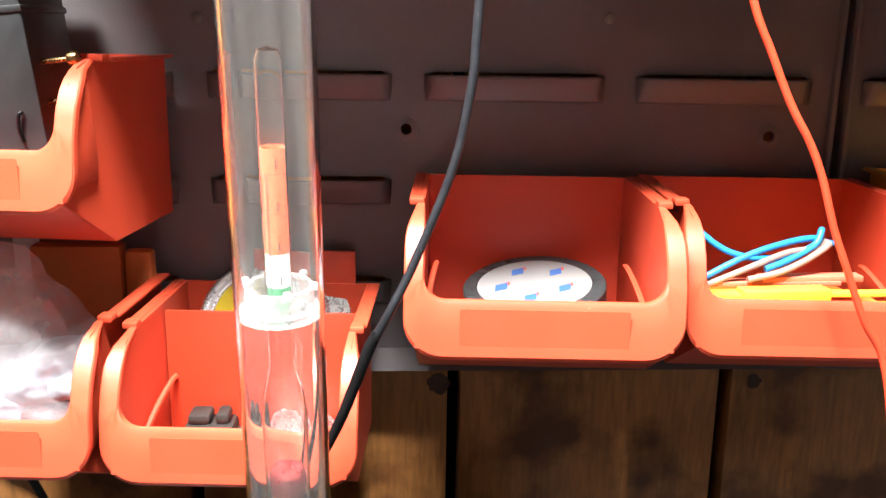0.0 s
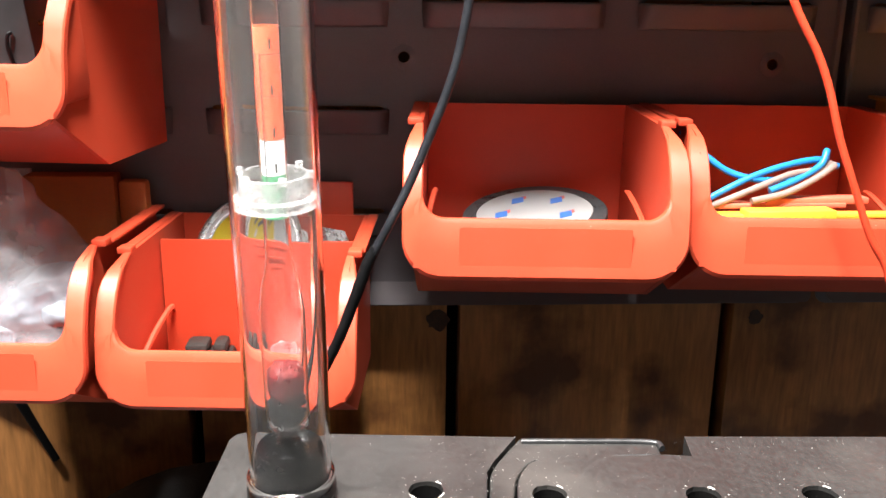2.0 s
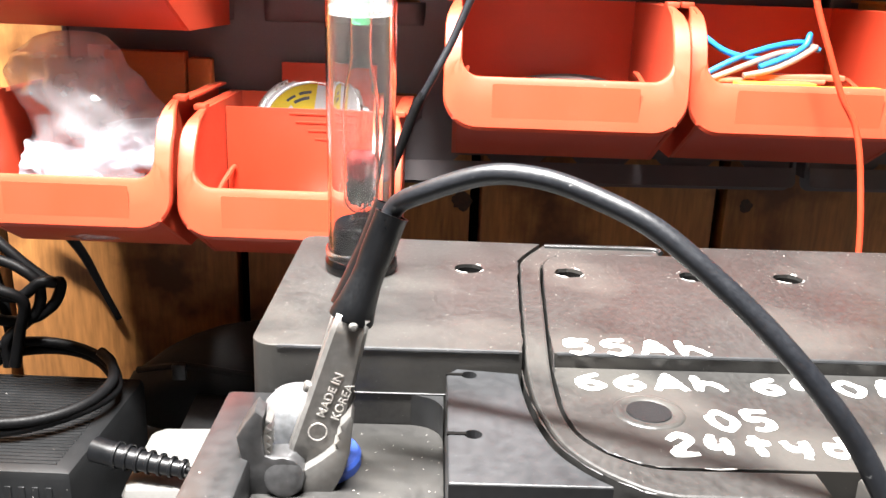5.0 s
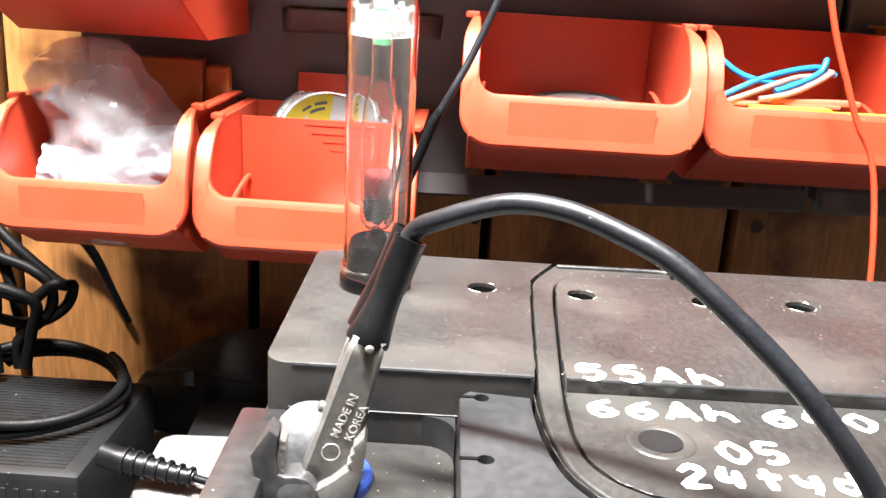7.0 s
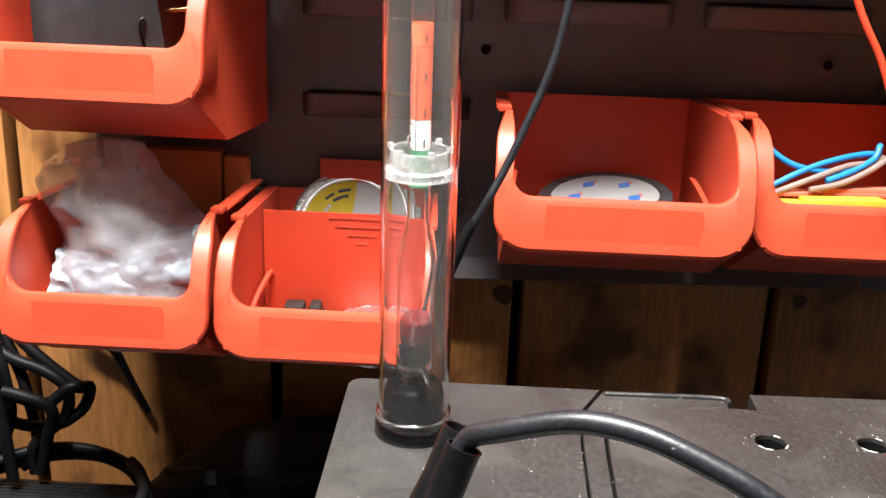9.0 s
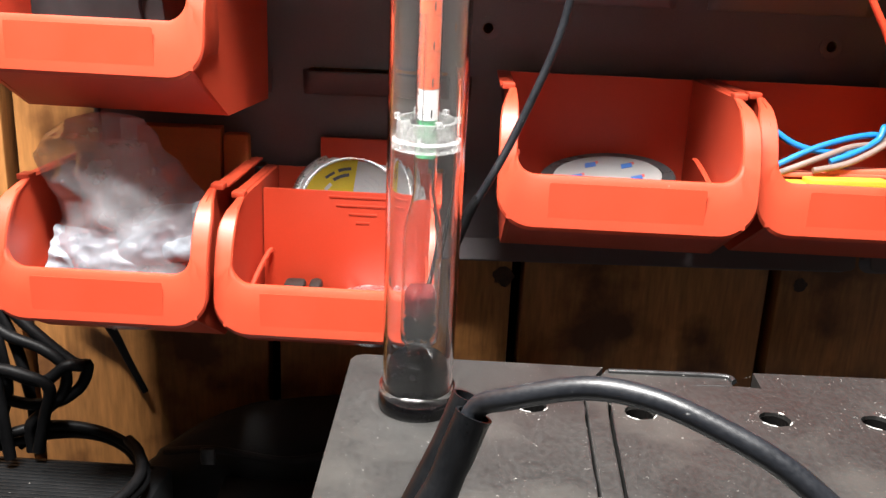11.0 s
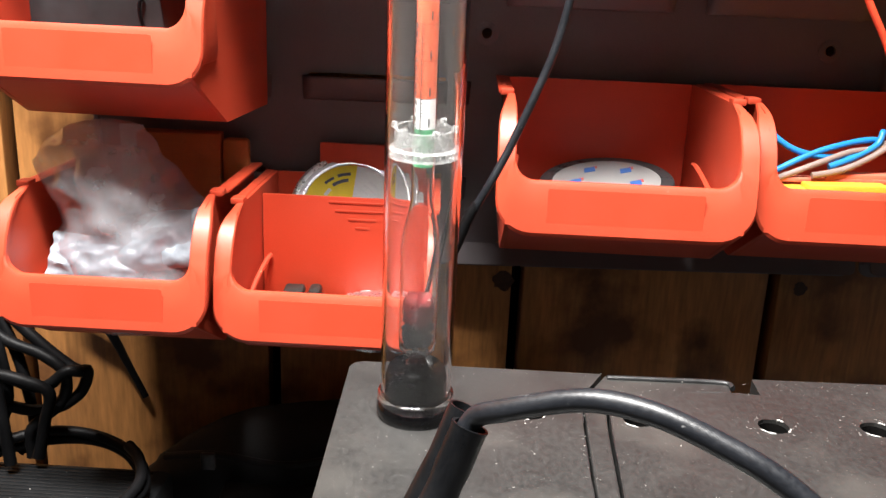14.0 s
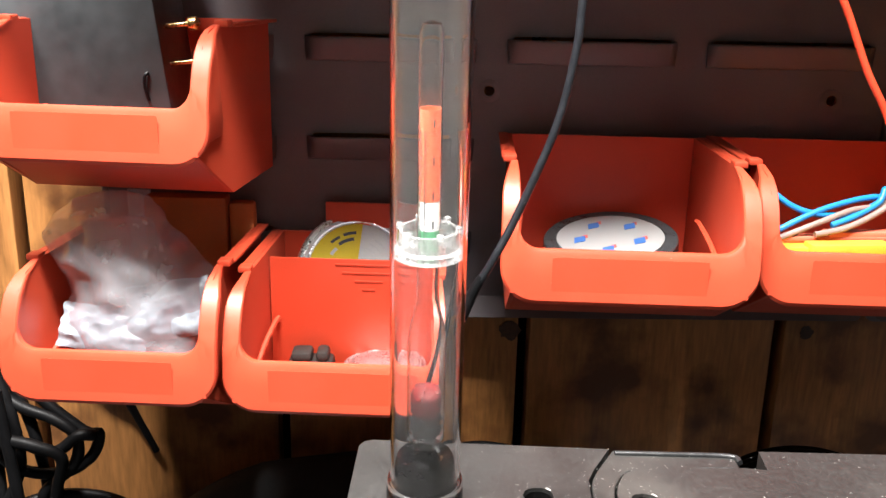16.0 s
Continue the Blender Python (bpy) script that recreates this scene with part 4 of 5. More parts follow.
part("cable", sweep([C - ax2 * 0.008, C + ax2 * 0.002, (0.0795, -0.3145, -0.0345), (0.0936, -0.3218, -0.0282), (0.1054, -0.3277, -0.0275), (0.117, -0.3335, -0.0305), (0.1283, -0.3392, -0.0354), (0.1398, -0.3449, -0.0441),
      (0.1512, -0.3506, -0.0542), (0.1629, -0.3564, -0.0671), (0.172, -0.3605, -0.0805), (0.180, -0.366, -0.100), (0.187, -0.374, -0.14), (0.19, -0.385, -0.2), (0.20, -0.40, -0.262), (0.25, -0.43, TABLE_Z + 0.0026), (0.4, -0.45, TABLE_Z + 0.0026)], 0.00245, 20, 10), CABLE, clamp, "thick black cable arching over the lid", at_world=True)
wire = thing("thin_black_wire", (0.123, -0.112, 0.2), "thin black test lead hanging with a bare frayed end", "wire")
part("sheath", sweep([(0.0815, -0.140, -0.0405), (0.0900, -0.142, -0.0240), (0.0985, -0.140, -0.0066), (0.1115, -0.140, 0.027), (0.1172, -0.140, 0.0545), (0.1185, -0.140, 0.0705), (0.121, -0.138, 0.12), (0.122, -0.124, 0.17), (0.123, -0.112, 0.2)], 0.00165, 12, 8), CABLE, wire, at_world=True)
part("end_sleeve", sweep([(0.0558, -0.1295, -0.1030), (0.0632, -0.133, -0.0865), (0.0708, -0.136, -0.0700), (0.0768, -0.1385, -0.0540), (0.0818, -0.1400, -0.0400), (0.0852, -0.1408, -0.0330)], [0.0015, 0.0019, 0.0021, 0.0022, 0.0022, 0.0019], 14, 8, wob=0.08), LOOSE_CABLE, wire, "thicker black shrink sleeve", at_world=True)
tip = sweep([(0.0562, -0.1295, -0.1022), (0.0544, -0.1285, -0.1065), (0.0530, -0.1280, -0.1092), (0.0526, -0.1280, -0.1112)], [0.0011, 0.0013, 0.0017, 0.0010], 10, 5, wob=0.5)
for k in range(5):
    tip = sweep([(0.0532, -0.128, -0.1090), (0.0528 + 0.0006 * (k - 2), -0.1282, -0.1112 - 0.0004 * (k % 3)), (0.0524 + 0.0011 * (k - 2), -0.1284, -0.1128 + 0.0005 * (k % 2))], 0.0003, 6, 3, bm=tip)
part("bare_end", tip, STEEL, wire, "frayed bare wire end", at_world=True)
wire = thing("red_wire", (0.29, -0.141, -0.2), "red insulated wire hanging in front of the bins", "wire")
part("sheath", sweep([(0.188, -0.113, 0.20), (0.195, -0.124, 0.17), (0.2050, -0.132, 0.12), (0.2154, -0.1335, 0.0843), (0.2228, -0.1343, 0.0682), (0.2316, -0.1352, 0.0498), (0.24, -0.136, 0.0359), (0.2459, -0.1366, 0.0228), (0.2515, -0.1371, 0.0062), (0.2586, -0.1379, -0.0107),
      (0.2672, -0.1387, -0.0302), (0.2757, -0.1396, -0.0446), (0.281, -0.142, -0.07), (0.284, -0.146, -0.11), (0.286, -0.15, -0.2), (0.30, -0.16, -0.262), (0.38, -0.17, TABLE_Z + 0.002)], 0.0014, 12, 8), WIRE_RED, wire, at_world=True)


# ---- hydrometer ----
TX, TY, Z0 = 0.0622, -0.2180, BTOP
hyd = thing("acid_hydrometer", (TX, TY, Z0), "glass acid hydrometer with a floating colour scale standing on the battery", "hydrometer")
hyd.matrix_world = pose(TX, TY, Z0, 6.0, -0.2, 0)   # it leans towards the camera's side
R, RI = 0.0114, 0.0103


def zz(z):
    return z - Z0


def clear(ob):
    ob.visible_shadow = False
    return ob


clear(part("glass_tube", revolve([(R, zz(-0.0775)), (R, zz(0.17)), (RI, zz(0.17)), (RI, zz(-0.0775))], 64, close=True), GLASS, hyd, "clear glass tube"))
clear(part("wet_film", revolve([(RI - 0.0002, zz(-0.0590)), (RI - 0.0002, zz(-0.0036))], 64), WET, hyd, "cloudy wet film inside the glass"))
clear(part("streaked_film", revolve([(RI - 0.0002, zz(-0.0034)), (RI - 0.0002, zz(0.168))], 64), STREAK_HAZE, hyd, "faint pale streaks standing in for reflections in the glass"))
# base: rubber foot, clear bead, nozzle in the filler hole
part("rubber_foot", revolve([(0, 0.0002), (0.0118, 0.0002), (0.0126, 0.0012), (0.0126, 0.0042), (0.0118, 0.0056), (0.0, 0.0056)], 48), FOOT, hyd, "black rubber foot")
clear(part("glass_bead", revolve([(0.0117, 0.0058), (0.0124, 0.0066), (0.0125, 0.0078), (0.0119, 0.009), (0.0115, 0.0092), (0.0115, 0.0058)], 48, close=True), GLASS, hyd))
part("inner_cup", revolve([(0, 0.0062), (0.0099, 0.0064), (0.0099, 0.0150), (0.0092, 0.0175), (0.0072, 0.0150), (0.0040, 0.0142), (0.0036, 0.0190), (0.0026, 0.0205), (0.0, 0.0205)], 40), FOOT, hyd, "black rubber inlet plug")
part("nozzle", revolve([(0, -0.028), (0.0034, -0.028), (0.0038, -0.0001), (0, -0.0001)], 24), FOOT, hyd, "black rubber nozzle in the filler hole")
# spider collar
COL = 0.0015
bm = revolve([(0.0102, zz(0.0012)), (0.0102, zz(0.0036)), (0.0090, zz(0.0042)), (0.0086, zz(0.0092)), (0.0078, zz(0.0092)), (0.0076, zz(0.0012))], 48, close=True)
for k in range(6):
    a = radians(60 * k + 20)
    own = box(-0.0009, 0.0009, 0.0080, 0.0098, zz(0.0085), zz(0.0104), 0.0003)
    own.transform(Matrix.Rotation(a, 4, "Z"))
    join(bm, own)
bm.transform(Matrix.Translation((0, 0, COL)))
clear(part("collar", bm, CLEARPLASTIC, hyd, "clear plastic guide collar"))
# float
def up(z):
    return zz(z) + 0.0025


outer = [(0.0038, -0.0655), (0.0058, -0.0630), (0.0060, -0.0600), (0.0060, -0.0290), (0.0052, -0.0225), (0.0041, -0.0180), (0.0034, -0.0140), (0.0034, 0.0640), (0.0026, 0.0665)]
shell = [(0.00002, up(-0.0660))] + [(r, up(z)) for r, z in outer] + [(0.00002, up(0.0672)), (0.00002, up(0.0668))] + [(r - 0.00028, up(z - 0.00015 if z > 0 else z + 0.0003)) for r, z in outer[::-1]] + [(0.00002, up(-0.0656))]
fl = part("float_bulb", revolve(shell, 48, close=True), GLASS, hyd, "glass float with a long stem")
clear(fl)
for z_a, z_b, mat, nm in ((0.0172, 0.0436, ORANGE_PAPER, "orange_scale"), (0.0083, 0.0171, WHITE_PAPER, "white_scale"), (-0.0030, 0.0082, GREEN_PAPER, "green_scale")):
    part(nm, revolve([(0.0029, up(z_a)), (0.0030, up(z_a)), (0.0030, up(z_b)), (0.0029, up(z_b))], 40, close=True), mat, hyd, nm.replace("_scale", " paper scale"))


def on_stem(name, text, size, ang, z, roll=0.0):
    """Lettering laid round the stem, facing out at the angle ang."""
    m = Matrix.Rotation(radians(ang), 4, "Z") @ Matrix.Translation((0, -0.00304, up(z))) @ Matrix.Rotation(radians(90), 4, "X") @ Matrix.Rotation(radians(roll), 4, "Z")
    lettering(text, size, m, INK, hyd, name, 0.00009, 0.00001, align="CENTER")


for k, ch in enumerate("RECHARGEFAIRGOOD"):
    on_stem("scale_letter", ch, 0.0023, -60, 0.0362 - 0.00235 * k)
for z in (0.0388, 0.0282, 0.0180, 0.0092):
    on_stem("scale_digit", "1", 0.0032, 20, z)


def ticks():
    bm = bmesh.new()
    for k in range(40):
        z = 0.0374 - 0.00098 * k
        if z < -0.002:
            break
        wid = 24 if k % 5 == 0 else 13
        a0 = radians(-90 - 26)
        arc = [a0 + radians(wid) * j / 4 for j in range(5)]
        lo = [bm.verts.new((0.00304 * math.cos(a), 0.00304 * math.sin(a), up(z))) for a in arc]
        hi = [bm.verts.new((0.00304 * math.cos(a), 0.00304 * math.sin(a), up(z + 0.00016))) for a in arc]
        for j in range(4):
            bm.faces.new((lo[j], lo[j + 1], hi[j + 1], hi[j]))
    for z in (0.0374, 0.0276, 0.0170):
        arc = [radians(-180 + 180 * j / 16) for j in range(17)]
        lo = [bm.verts.new((0.00304 * math.cos(a), 0.00304 * math.sin(a), up(z))) for a in arc]
        hi = [bm.verts.new((0.00304 * math.cos(a), 0.00304 * math.sin(a), up(z + 0.00016))) for a in arc]
        for j in range(16):
            bm.faces.new((lo[j], lo[j + 1], hi[j + 1], hi[j]))
    a0, a1 = radians(-90 - 29), radians(-90 - 24)
    v = [bm.verts.new((0.00305 * math.cos(a), 0.00305 * math.sin(a), up(z))) for a, z in ((a0, -0.002), (a1, -0.002), (a1, 0.0374), (a0, 0.0374))]
    bm.faces.new(v)
    return bm


part("graduation", ticks(), INK, hyd, "black graduation marks")
bm = revolve([(0, up(-0.0545)), (0.0044, up(-0.0543)), (0.0049, up(-0.0520)), (0.0051, up(-0.0490)), (0.0050, up(-0.0470)), (0.0043, up(-0.0455)), (0.0030, up(-0.0452)), (0.0014, up(-0.0448)), (0, up(-0.0450))], 40)
bmesh.ops.subdivide_edges(bm, edges=bm.edges[:], cuts=1, use_grid_fill=True)
for v in bm.verts:
    v.co += Vector((v.co.x, v.co.y, 0)).normalized() * (-0.0008 * abs(noise.noise(v.co * 800))) + Vector((0, 0, 0.0011 * noise.noise(v.co * 650)))
part("wax_plug", bm, RED_WAX, hyd, "dark red wax plug over the shot")
bm = bmesh.new()
for k in range(260):
    a, rr, z = random.uniform(0, 6.283), 0.0049 * math.sqrt(random.random()), random.uniform(-0.0632, -0.0538)
    if z < -0.0615:
        rr *= 0.8
    own = bmesh.new()
    bmesh.ops.create_icosphere(own, subdivisions=1, radius=0.0008)
    own.transform(Matrix.Translation((rr * math.cos(a), rr * math.sin(a), up(z))))
    join(bm, own)
part("ballast_shot", bm, SHOT, hyd, "grey lead shot ballast")


# ---- what the bins hold ----
def blob(sx, sy, sz, amp, freq, sub=4, seed=0.0, flat=None):
    bm = bmesh.new()
    bmesh.ops.create_icosphere(bm, subdivisions=sub, radius=1)
    for v in bm.verts:
        d = v.co.normalized()
        n = noise.noise(d * freq + Vector((seed, seed * 2, 0))) + 0.5 * noise.noise(d * freq * 2.3 + Vector((seed, 0, seed))) + 0.35 * abs(noise.noise(d * freq * 5 + Vector((0, seed, 3))))
        v.co = d * (1 + amp * n)
        v.co = Vector((v.co.x * sx, v.co.y * sy, v.co.z * sz))
        if flat is not None and v.co.z < flat:
            v.co.z = flat + (v.co.z - flat) * 0.05
    return bm


# dark grey box in the upper bin
gbox = thing("dark_grey_box", (-0.09, -0.04, -0.0122), "dark grey scuffed metal box leaning in the upper bin", "box", rz=-3)
gbox.matrix_world = pose(-0.0865, -0.04, -0.0078, 0, -6.5, -3)
part("housing", box(-0.036, 0.036, -0.022, 0.022, 0.0, 0.115, 0.0015), BOXGREY, gbox)
part("lid_band", box(-0.0366, 0.0366, -0.0226, 0.0226, 0.0825, 0.0855, 0.0006), BOXGREY, gbox)
for z in (0.045, 0.062):
    bm = revolve([(0.0012, 0), (0.0012, 0.012), (0.0030, 0.012), (0.0032, 0.013), (0.0030, 0.0155), (0.0018, 0.0165), (0, 0.0166)], 20)
    part("bolt", bm, BRASS, gbox, "brass bolt", m=Matrix.Translation((0.0358, -0.012, z)) @ Matrix.Rotation(radians(90), 4, "Y"))
part("clip", sweep([(0.0265, -0.0226, 0.030), (0.026, -0.0235, 0.036), (0.027, -0.0238, 0.041), (0.0285, -0.0228, 0.0425)], 0.0008, 8, 4), RUBBER, gbox, "small black wire clip")
for x in (-0.004, 0.003):
    part("scratch", box(x, x + 0.0005, -0.0223, -0.0219, 0.088, 0.096), FLASH, gbox)

# bag of sachets
bag = thing("plastic_bag", (-0.075, -0.066, -0.1182), "crumpled clear plastic bag with silvery white sachets inside", "bag")


def lofted(levels, seg=72, steps=7):
    """A slack closed bag: level = (z, x left, x right, y centre, half depth)."""
    bm, rings = bmesh.new(), []
    lev = np.array(levels)
    n = (len(levels) - 1) * steps
    for i in range(n + 1):
        f = i / steps
        z, xl, xr, yc, hd = (float(np.interp(f, range(len(lev)), lev[:, k])) for k in range(5))
        ring = []
        for k in range(seg):
            a = 2 * math.pi * k / seg
            p = Vector(((xl + xr) / 2 + (xr - xl) / 2 * math.cos(a), yc + hd * math.sin(a), z))
            q = p * 38
            crease = 1 - 2.2 * abs(noise.noise(q)) + 0.6 - 1.3 * abs(noise.noise(Vector((p.x * 110, p.y * 110, p.z * 60))))
            d = Vector((math.cos(a), math.sin(a), 0.15))
            ring.append(bm.verts.new(p + d * (0.0022 * crease + 0.0022 * noise.noise(p * 90))))
        rings.append(ring)
    for lo, hi in zip(rings[:-1], rings[1:]):
        for k in range(seg):
            bm.faces.new((lo[k], lo[(k + 1) % seg], hi[(k + 1) % seg], hi[k]))
    bm.faces.new(rings[0][::-1])
    bm.faces.new(rings[-1])
    return bm


part("film", lofted([(-0.1165, -0.100, -0.048, -0.062, 0.024), (-0.095, -0.109, -0.038, -0.064, 0.029), (-0.080, -0.108, -0.039, -0.066, 0.029), (-0.066, -0.103, -0.040, -0.068, 0.026), (-0.054, -0.104, -0.0425, -0.070, 0.022),
      (-0.045, -0.111, -0.048, -0.072, 0.019), (-0.036, -0.1125, -0.054, -0.073, 0.016), (-0.027, -0.107, -0.060, -0.073, 0.013), (-0.0205, -0.098, -0.067, -0.072, 0.009), (-0.0172, -0.090, -0.073, -0.072, 0.004)]), BAG, bag, at_world=True, smooth=180)
# an inner fold of the film, from the shoulder down to the sachets
part("inner_fold", lofted([(-0.090, -0.098, -0.050, -0.066, 0.020), (-0.066, -0.094, -0.052, -0.068, 0.017), (-0.045, -0.097, -0.060, -0.071, 0.013), (-0.030, -0.094, -0.066, -0.072, 0.008)], 48), BAG, bag, at_world=True, smooth=180)


def pillow(w, h, d, seed):
    """A sealed sachet: flat welded edges, a crinkled swollen middle."""
    bm, n = bmesh.new(), 26
    front, back = {}, {}
    for i in range(n + 1):
        for j in range(n + 1):
            u, v = 2 * i / n - 1, 2 * j / n - 1
            swell = max(0.0, (1 - abs(u) ** 4) * (1 - abs(v) ** 4))
            q = Vector((u * w * 55, v * h * 70, seed))
            cr = 1 - 2.4 * abs(noise.noise(q * 1.3)) + 0.3 * noise.noise(q * 5)
            x, z = u * w / 2 * (1 + 0.05 * noise.noise(Vector((v * 3, seed, 0)))), v * h / 2 * (1 + 0.1 * noise.noise(Vector((u * 3, 0, seed))))
            wave = 0.0022 * noise.noise(Vector((u * 2, v * 2, seed * 2)))
            front[i, j] = bm.verts.new((x, -d * swell * (0.80 + 0.20 * cr) + wave - 0.0002, z))
            back[i, j] = bm.verts.new((x, d * swell * 0.6 + wave + 0.0002, z))
    for i in range(n):
        for j in range(n):
            for g in (front, back):
                bm.faces.new((g[i, j], g[i + 1, j], g[i + 1, j + 1], g[i, j + 1]))
    rim = [(i, 0) for i in range(n)] + [(n, j) for j in range(n)] + [(i, n) for i in range(n, 0, -1)] + [(0, j) for j in range(n, 0, -1)]
    for p, q in zip(rim, rim[1:] + rim[:1]):
        bm.faces.new((front[p], front[q], back[q], back[p]))
    return bm


for k, (x, y, z, w, h, rx, ry) in enumerate(((-0.087, -0.084, -0.0800, 0.042, 0.021, -28, 8), (-0.057, -0.082, -0.0705, 0.040, 0.027, -25, -9), (-0.060, -0.078, -0.0880, 0.036, 0.014, -35, 4), (-0.072, -0.064, -0.088, 0.052, 0.030, -50, 0), (-0.09, -0.066, -0.092, 0.03, 0.03, -40, 20), (-0.074, -0.06, -0.104, 0.05, 0.02, -20, 0))):
    part("sachet", pillow(w, h, 0.0055, 3.7 * k + 1), FOIL, bag, "crinkled silvery white sachet", m=Matrix.Translation((x, y, z)) @ Matrix.Rotation(radians(rx), 4, "X") @ Matrix.Rotation(radians(ry), 4, "Y"), at_world=True, smooth=30)
card = thing("orange_card_box", (-0.055, -0.022, -0.118), "orange cardboard carton at the back of the bin", "carton")
part("panel", box(-0.027, 0.015, -0.006, 0.006, 0.0, 0.089, 0.0006), CARD, card)
part("flap", box(0.0155, 0.029, -0.003, 0.006, 0.0, 0.086, 0.002), CARD, card)
pap = thing("pale_blue_paper", (-0.087, -0.0185, -0.118), "folded pale blue paper behind the bag", "paper")
part("sheet", box(-0.006, 0.006, -0.0012, 0.0012, 0.0, 0.091, 0.0004), PALEBLUE, pap)

# round tin behind the divider
tin = thing("round_tin", (0.0255, -0.027, -0.1232), "round silver tin with a yellow and white label", "tin")
tm = Matrix.Translation((0.002, 0.004, 0.0535)) @ Matrix.Rotation(radians(58), 4, "X")
r = 0.0325
part("body", revolve([(0, -0.008), (r - 0.001, -0.008), (r, -0.007), (r, -0.0025), (r - 0.0008, -0.002), (r - 0.0008, -0.0012), (r, -0.0008), (r, 0.004), (r - 0.0012, 0.005), (r - 0.003, 0.0042), (0, 0.0042)], 56), TIN, tin, m=tm)
part("label_disc", revolve([(0, 0.0044), (r - 0.0035, 0.0044), (r - 0.0035, 0.0048), (0, 0.0048)], 48), GREYLABEL, tin, "grey printed label", m=tm)
def sector(a0, a1, r0, r1):
    n = 10
    return [(r1 * math.cos(radians(a0 + (a1 - a0) * k / n)), r1 * math.sin(radians(a0 + (a1 - a0) * k / n))) for k in range(n + 1)] + \
           [(r0 * math.cos(radians(a1 - (a1 - a0) * k / n)), r0 * math.sin(radians(a1 - (a1 - a0) * k / n))) for k in range(n + 1)]
for q in (0.0258,):
    part("rim_ring", revolve([(q, 0.0048), (q + 0.0003, 0.0056), (q + 0.0011, 0.0056), (q + 0.0014, 0.0048)], 56, close=True), TIN, tin, "raised silver ring", m=tm)
part("yellow_field", plate(sector(84, 196, 0.0, 0.0255), [], 0.0048, 0.0051), YELLOW, tin, "yellow printed field", m=tm)
part("white_field", plate(sector(20, 82, 0.004, 0.0250), [], 0.0048, 0.0051), WHITE, tin, m=tm)
for a0, a1, r0, r1 in ((92, 112, 0.0195, 0.0212), (96, 126, 0.0160, 0.0178), (118, 134, 0.0195, 0.0210), (134, 150, 0.0150, 0.0168)):
    part("print_bar", plate(sector(a0, a1, r0, r1), [], 0.0051, 0.0053), random.choice((INK, WHITE)), tin, m=tm)
for a0, a1, r0, r1 in ((38, 60, 0.0180, 0.0192), (34, 66, 0.0150, 0.0160), (44, 70, 0.0120, 0.0130)):
    part("print_bar", plate(sector(a0, a1, r0, r1), [], 0.0051, 0.0053), GREYLABEL, tin, m=tm)
tin2 = thing("round_tin", (0.033, -0.0175, -0.1232), "second silver tin standing behind the first", "tin")
part("body", revolve([(0, -0.005), (r, -0.005), (r + 0.0006, -0.003), (r, 0.0), (r + 0.0006, 0.003), (r, 0.005), (0, 0.005)], 56), TIN, tin2, m=Matrix.Translation((0.004, 0.0, 0.052)) @ Matrix.Rotation(radians(66), 4, "X"))

tin3 = thing("round_tin", (0.039, -0.0125, -0.1232), "third silver tin leaning behind the others", "tin")
part("body", revolve([(0, -0.004), (r, -0.004), (r + 0.0006, -0.0025), (r, 0.0), (r + 0.0006, 0.0025), (r, 0.004), (0, 0.004)], 56), TIN, tin3, m=Matrix.Translation((0.004, 0.0, 0.051)) @ Matrix.Rotation(radians(72), 4, "X"))

# clutter in front of the divider
clip = thing("black_connector", (0.0065, -0.060, -0.1232), "blocky dark grey plastic connector in the bin", "connector")
part("body", box(-0.0115, 0.0115, -0.008, 0.008, 0.0, 0.0195, 0.0025), CONNECTOR, clip)
part("knob", box(-0.0098, 0.0008, -0.0065, 0.0065, 0.0190, 0.0243, 0.0022), CONNECTOR, clip)
part("knob", box(0.0028, 0.0092, -0.0062, 0.0062, 0.0190, 0.0247, 0.0022), CONNECTOR, clip)
part("tail", box(0.0100, 0.0150, -0.006, 0.004, 0.0, 0.0150, 0.002), CONNECTOR, clip)
disc = thing("silver_disc", (0.0438, -0.0665, -0.1232), "shallow domed silver metal lid lying in the bin", "lid")
part("pan", revolve([(0, 0.0262), (0.008, 0.0257), (0.0135, 0.0248), (0.0140, 0.0252), (0.0150, 0.0250), (0.0155, 0.0240), (0.0190, 0.0222), (0.0200, 0.0226), (0.0208, 0.0220), (0.0206, 0.0208), (0.0196, 0.0200), (0.0185, 0.0003), (0, 0.0003)], 56), TIN, disc, m=Matrix.Diagonal((1, 1, 0.84, 1)))

# roll of black tape
tape = thing("tape_roll", (0.1535, -0.052, -0.0684), "roll of black insulating tape with a white printed disc", "tape roll")
tm = Matrix.Translation((0.0040, 0.003, 0.0184)) @ Matrix.Rotation(radians(8.5), 4, "X") @ Matrix.Rotation(radians(-6), 4, "Y")
part("tape", revolve([(0.0, -0.0118), (0.0328, -0.0118), (0.0334, -0.0112), (0.0334, 0.0086), (0.0328, 0.0092), (0.0274, 0.0092), (0.0274, 0.0085), (0, 0.0085)], 64), TAPE, tape, m=tm)
disc_ob = part("paper_disc", revolve([(0, 0.0086), (0.0268, 0.0086), (0.0268, 0.0094), (0.0264, 0.0096), (0, 0.0096)], 56), WHITE, tape, "white printed paper disc", m=tm)
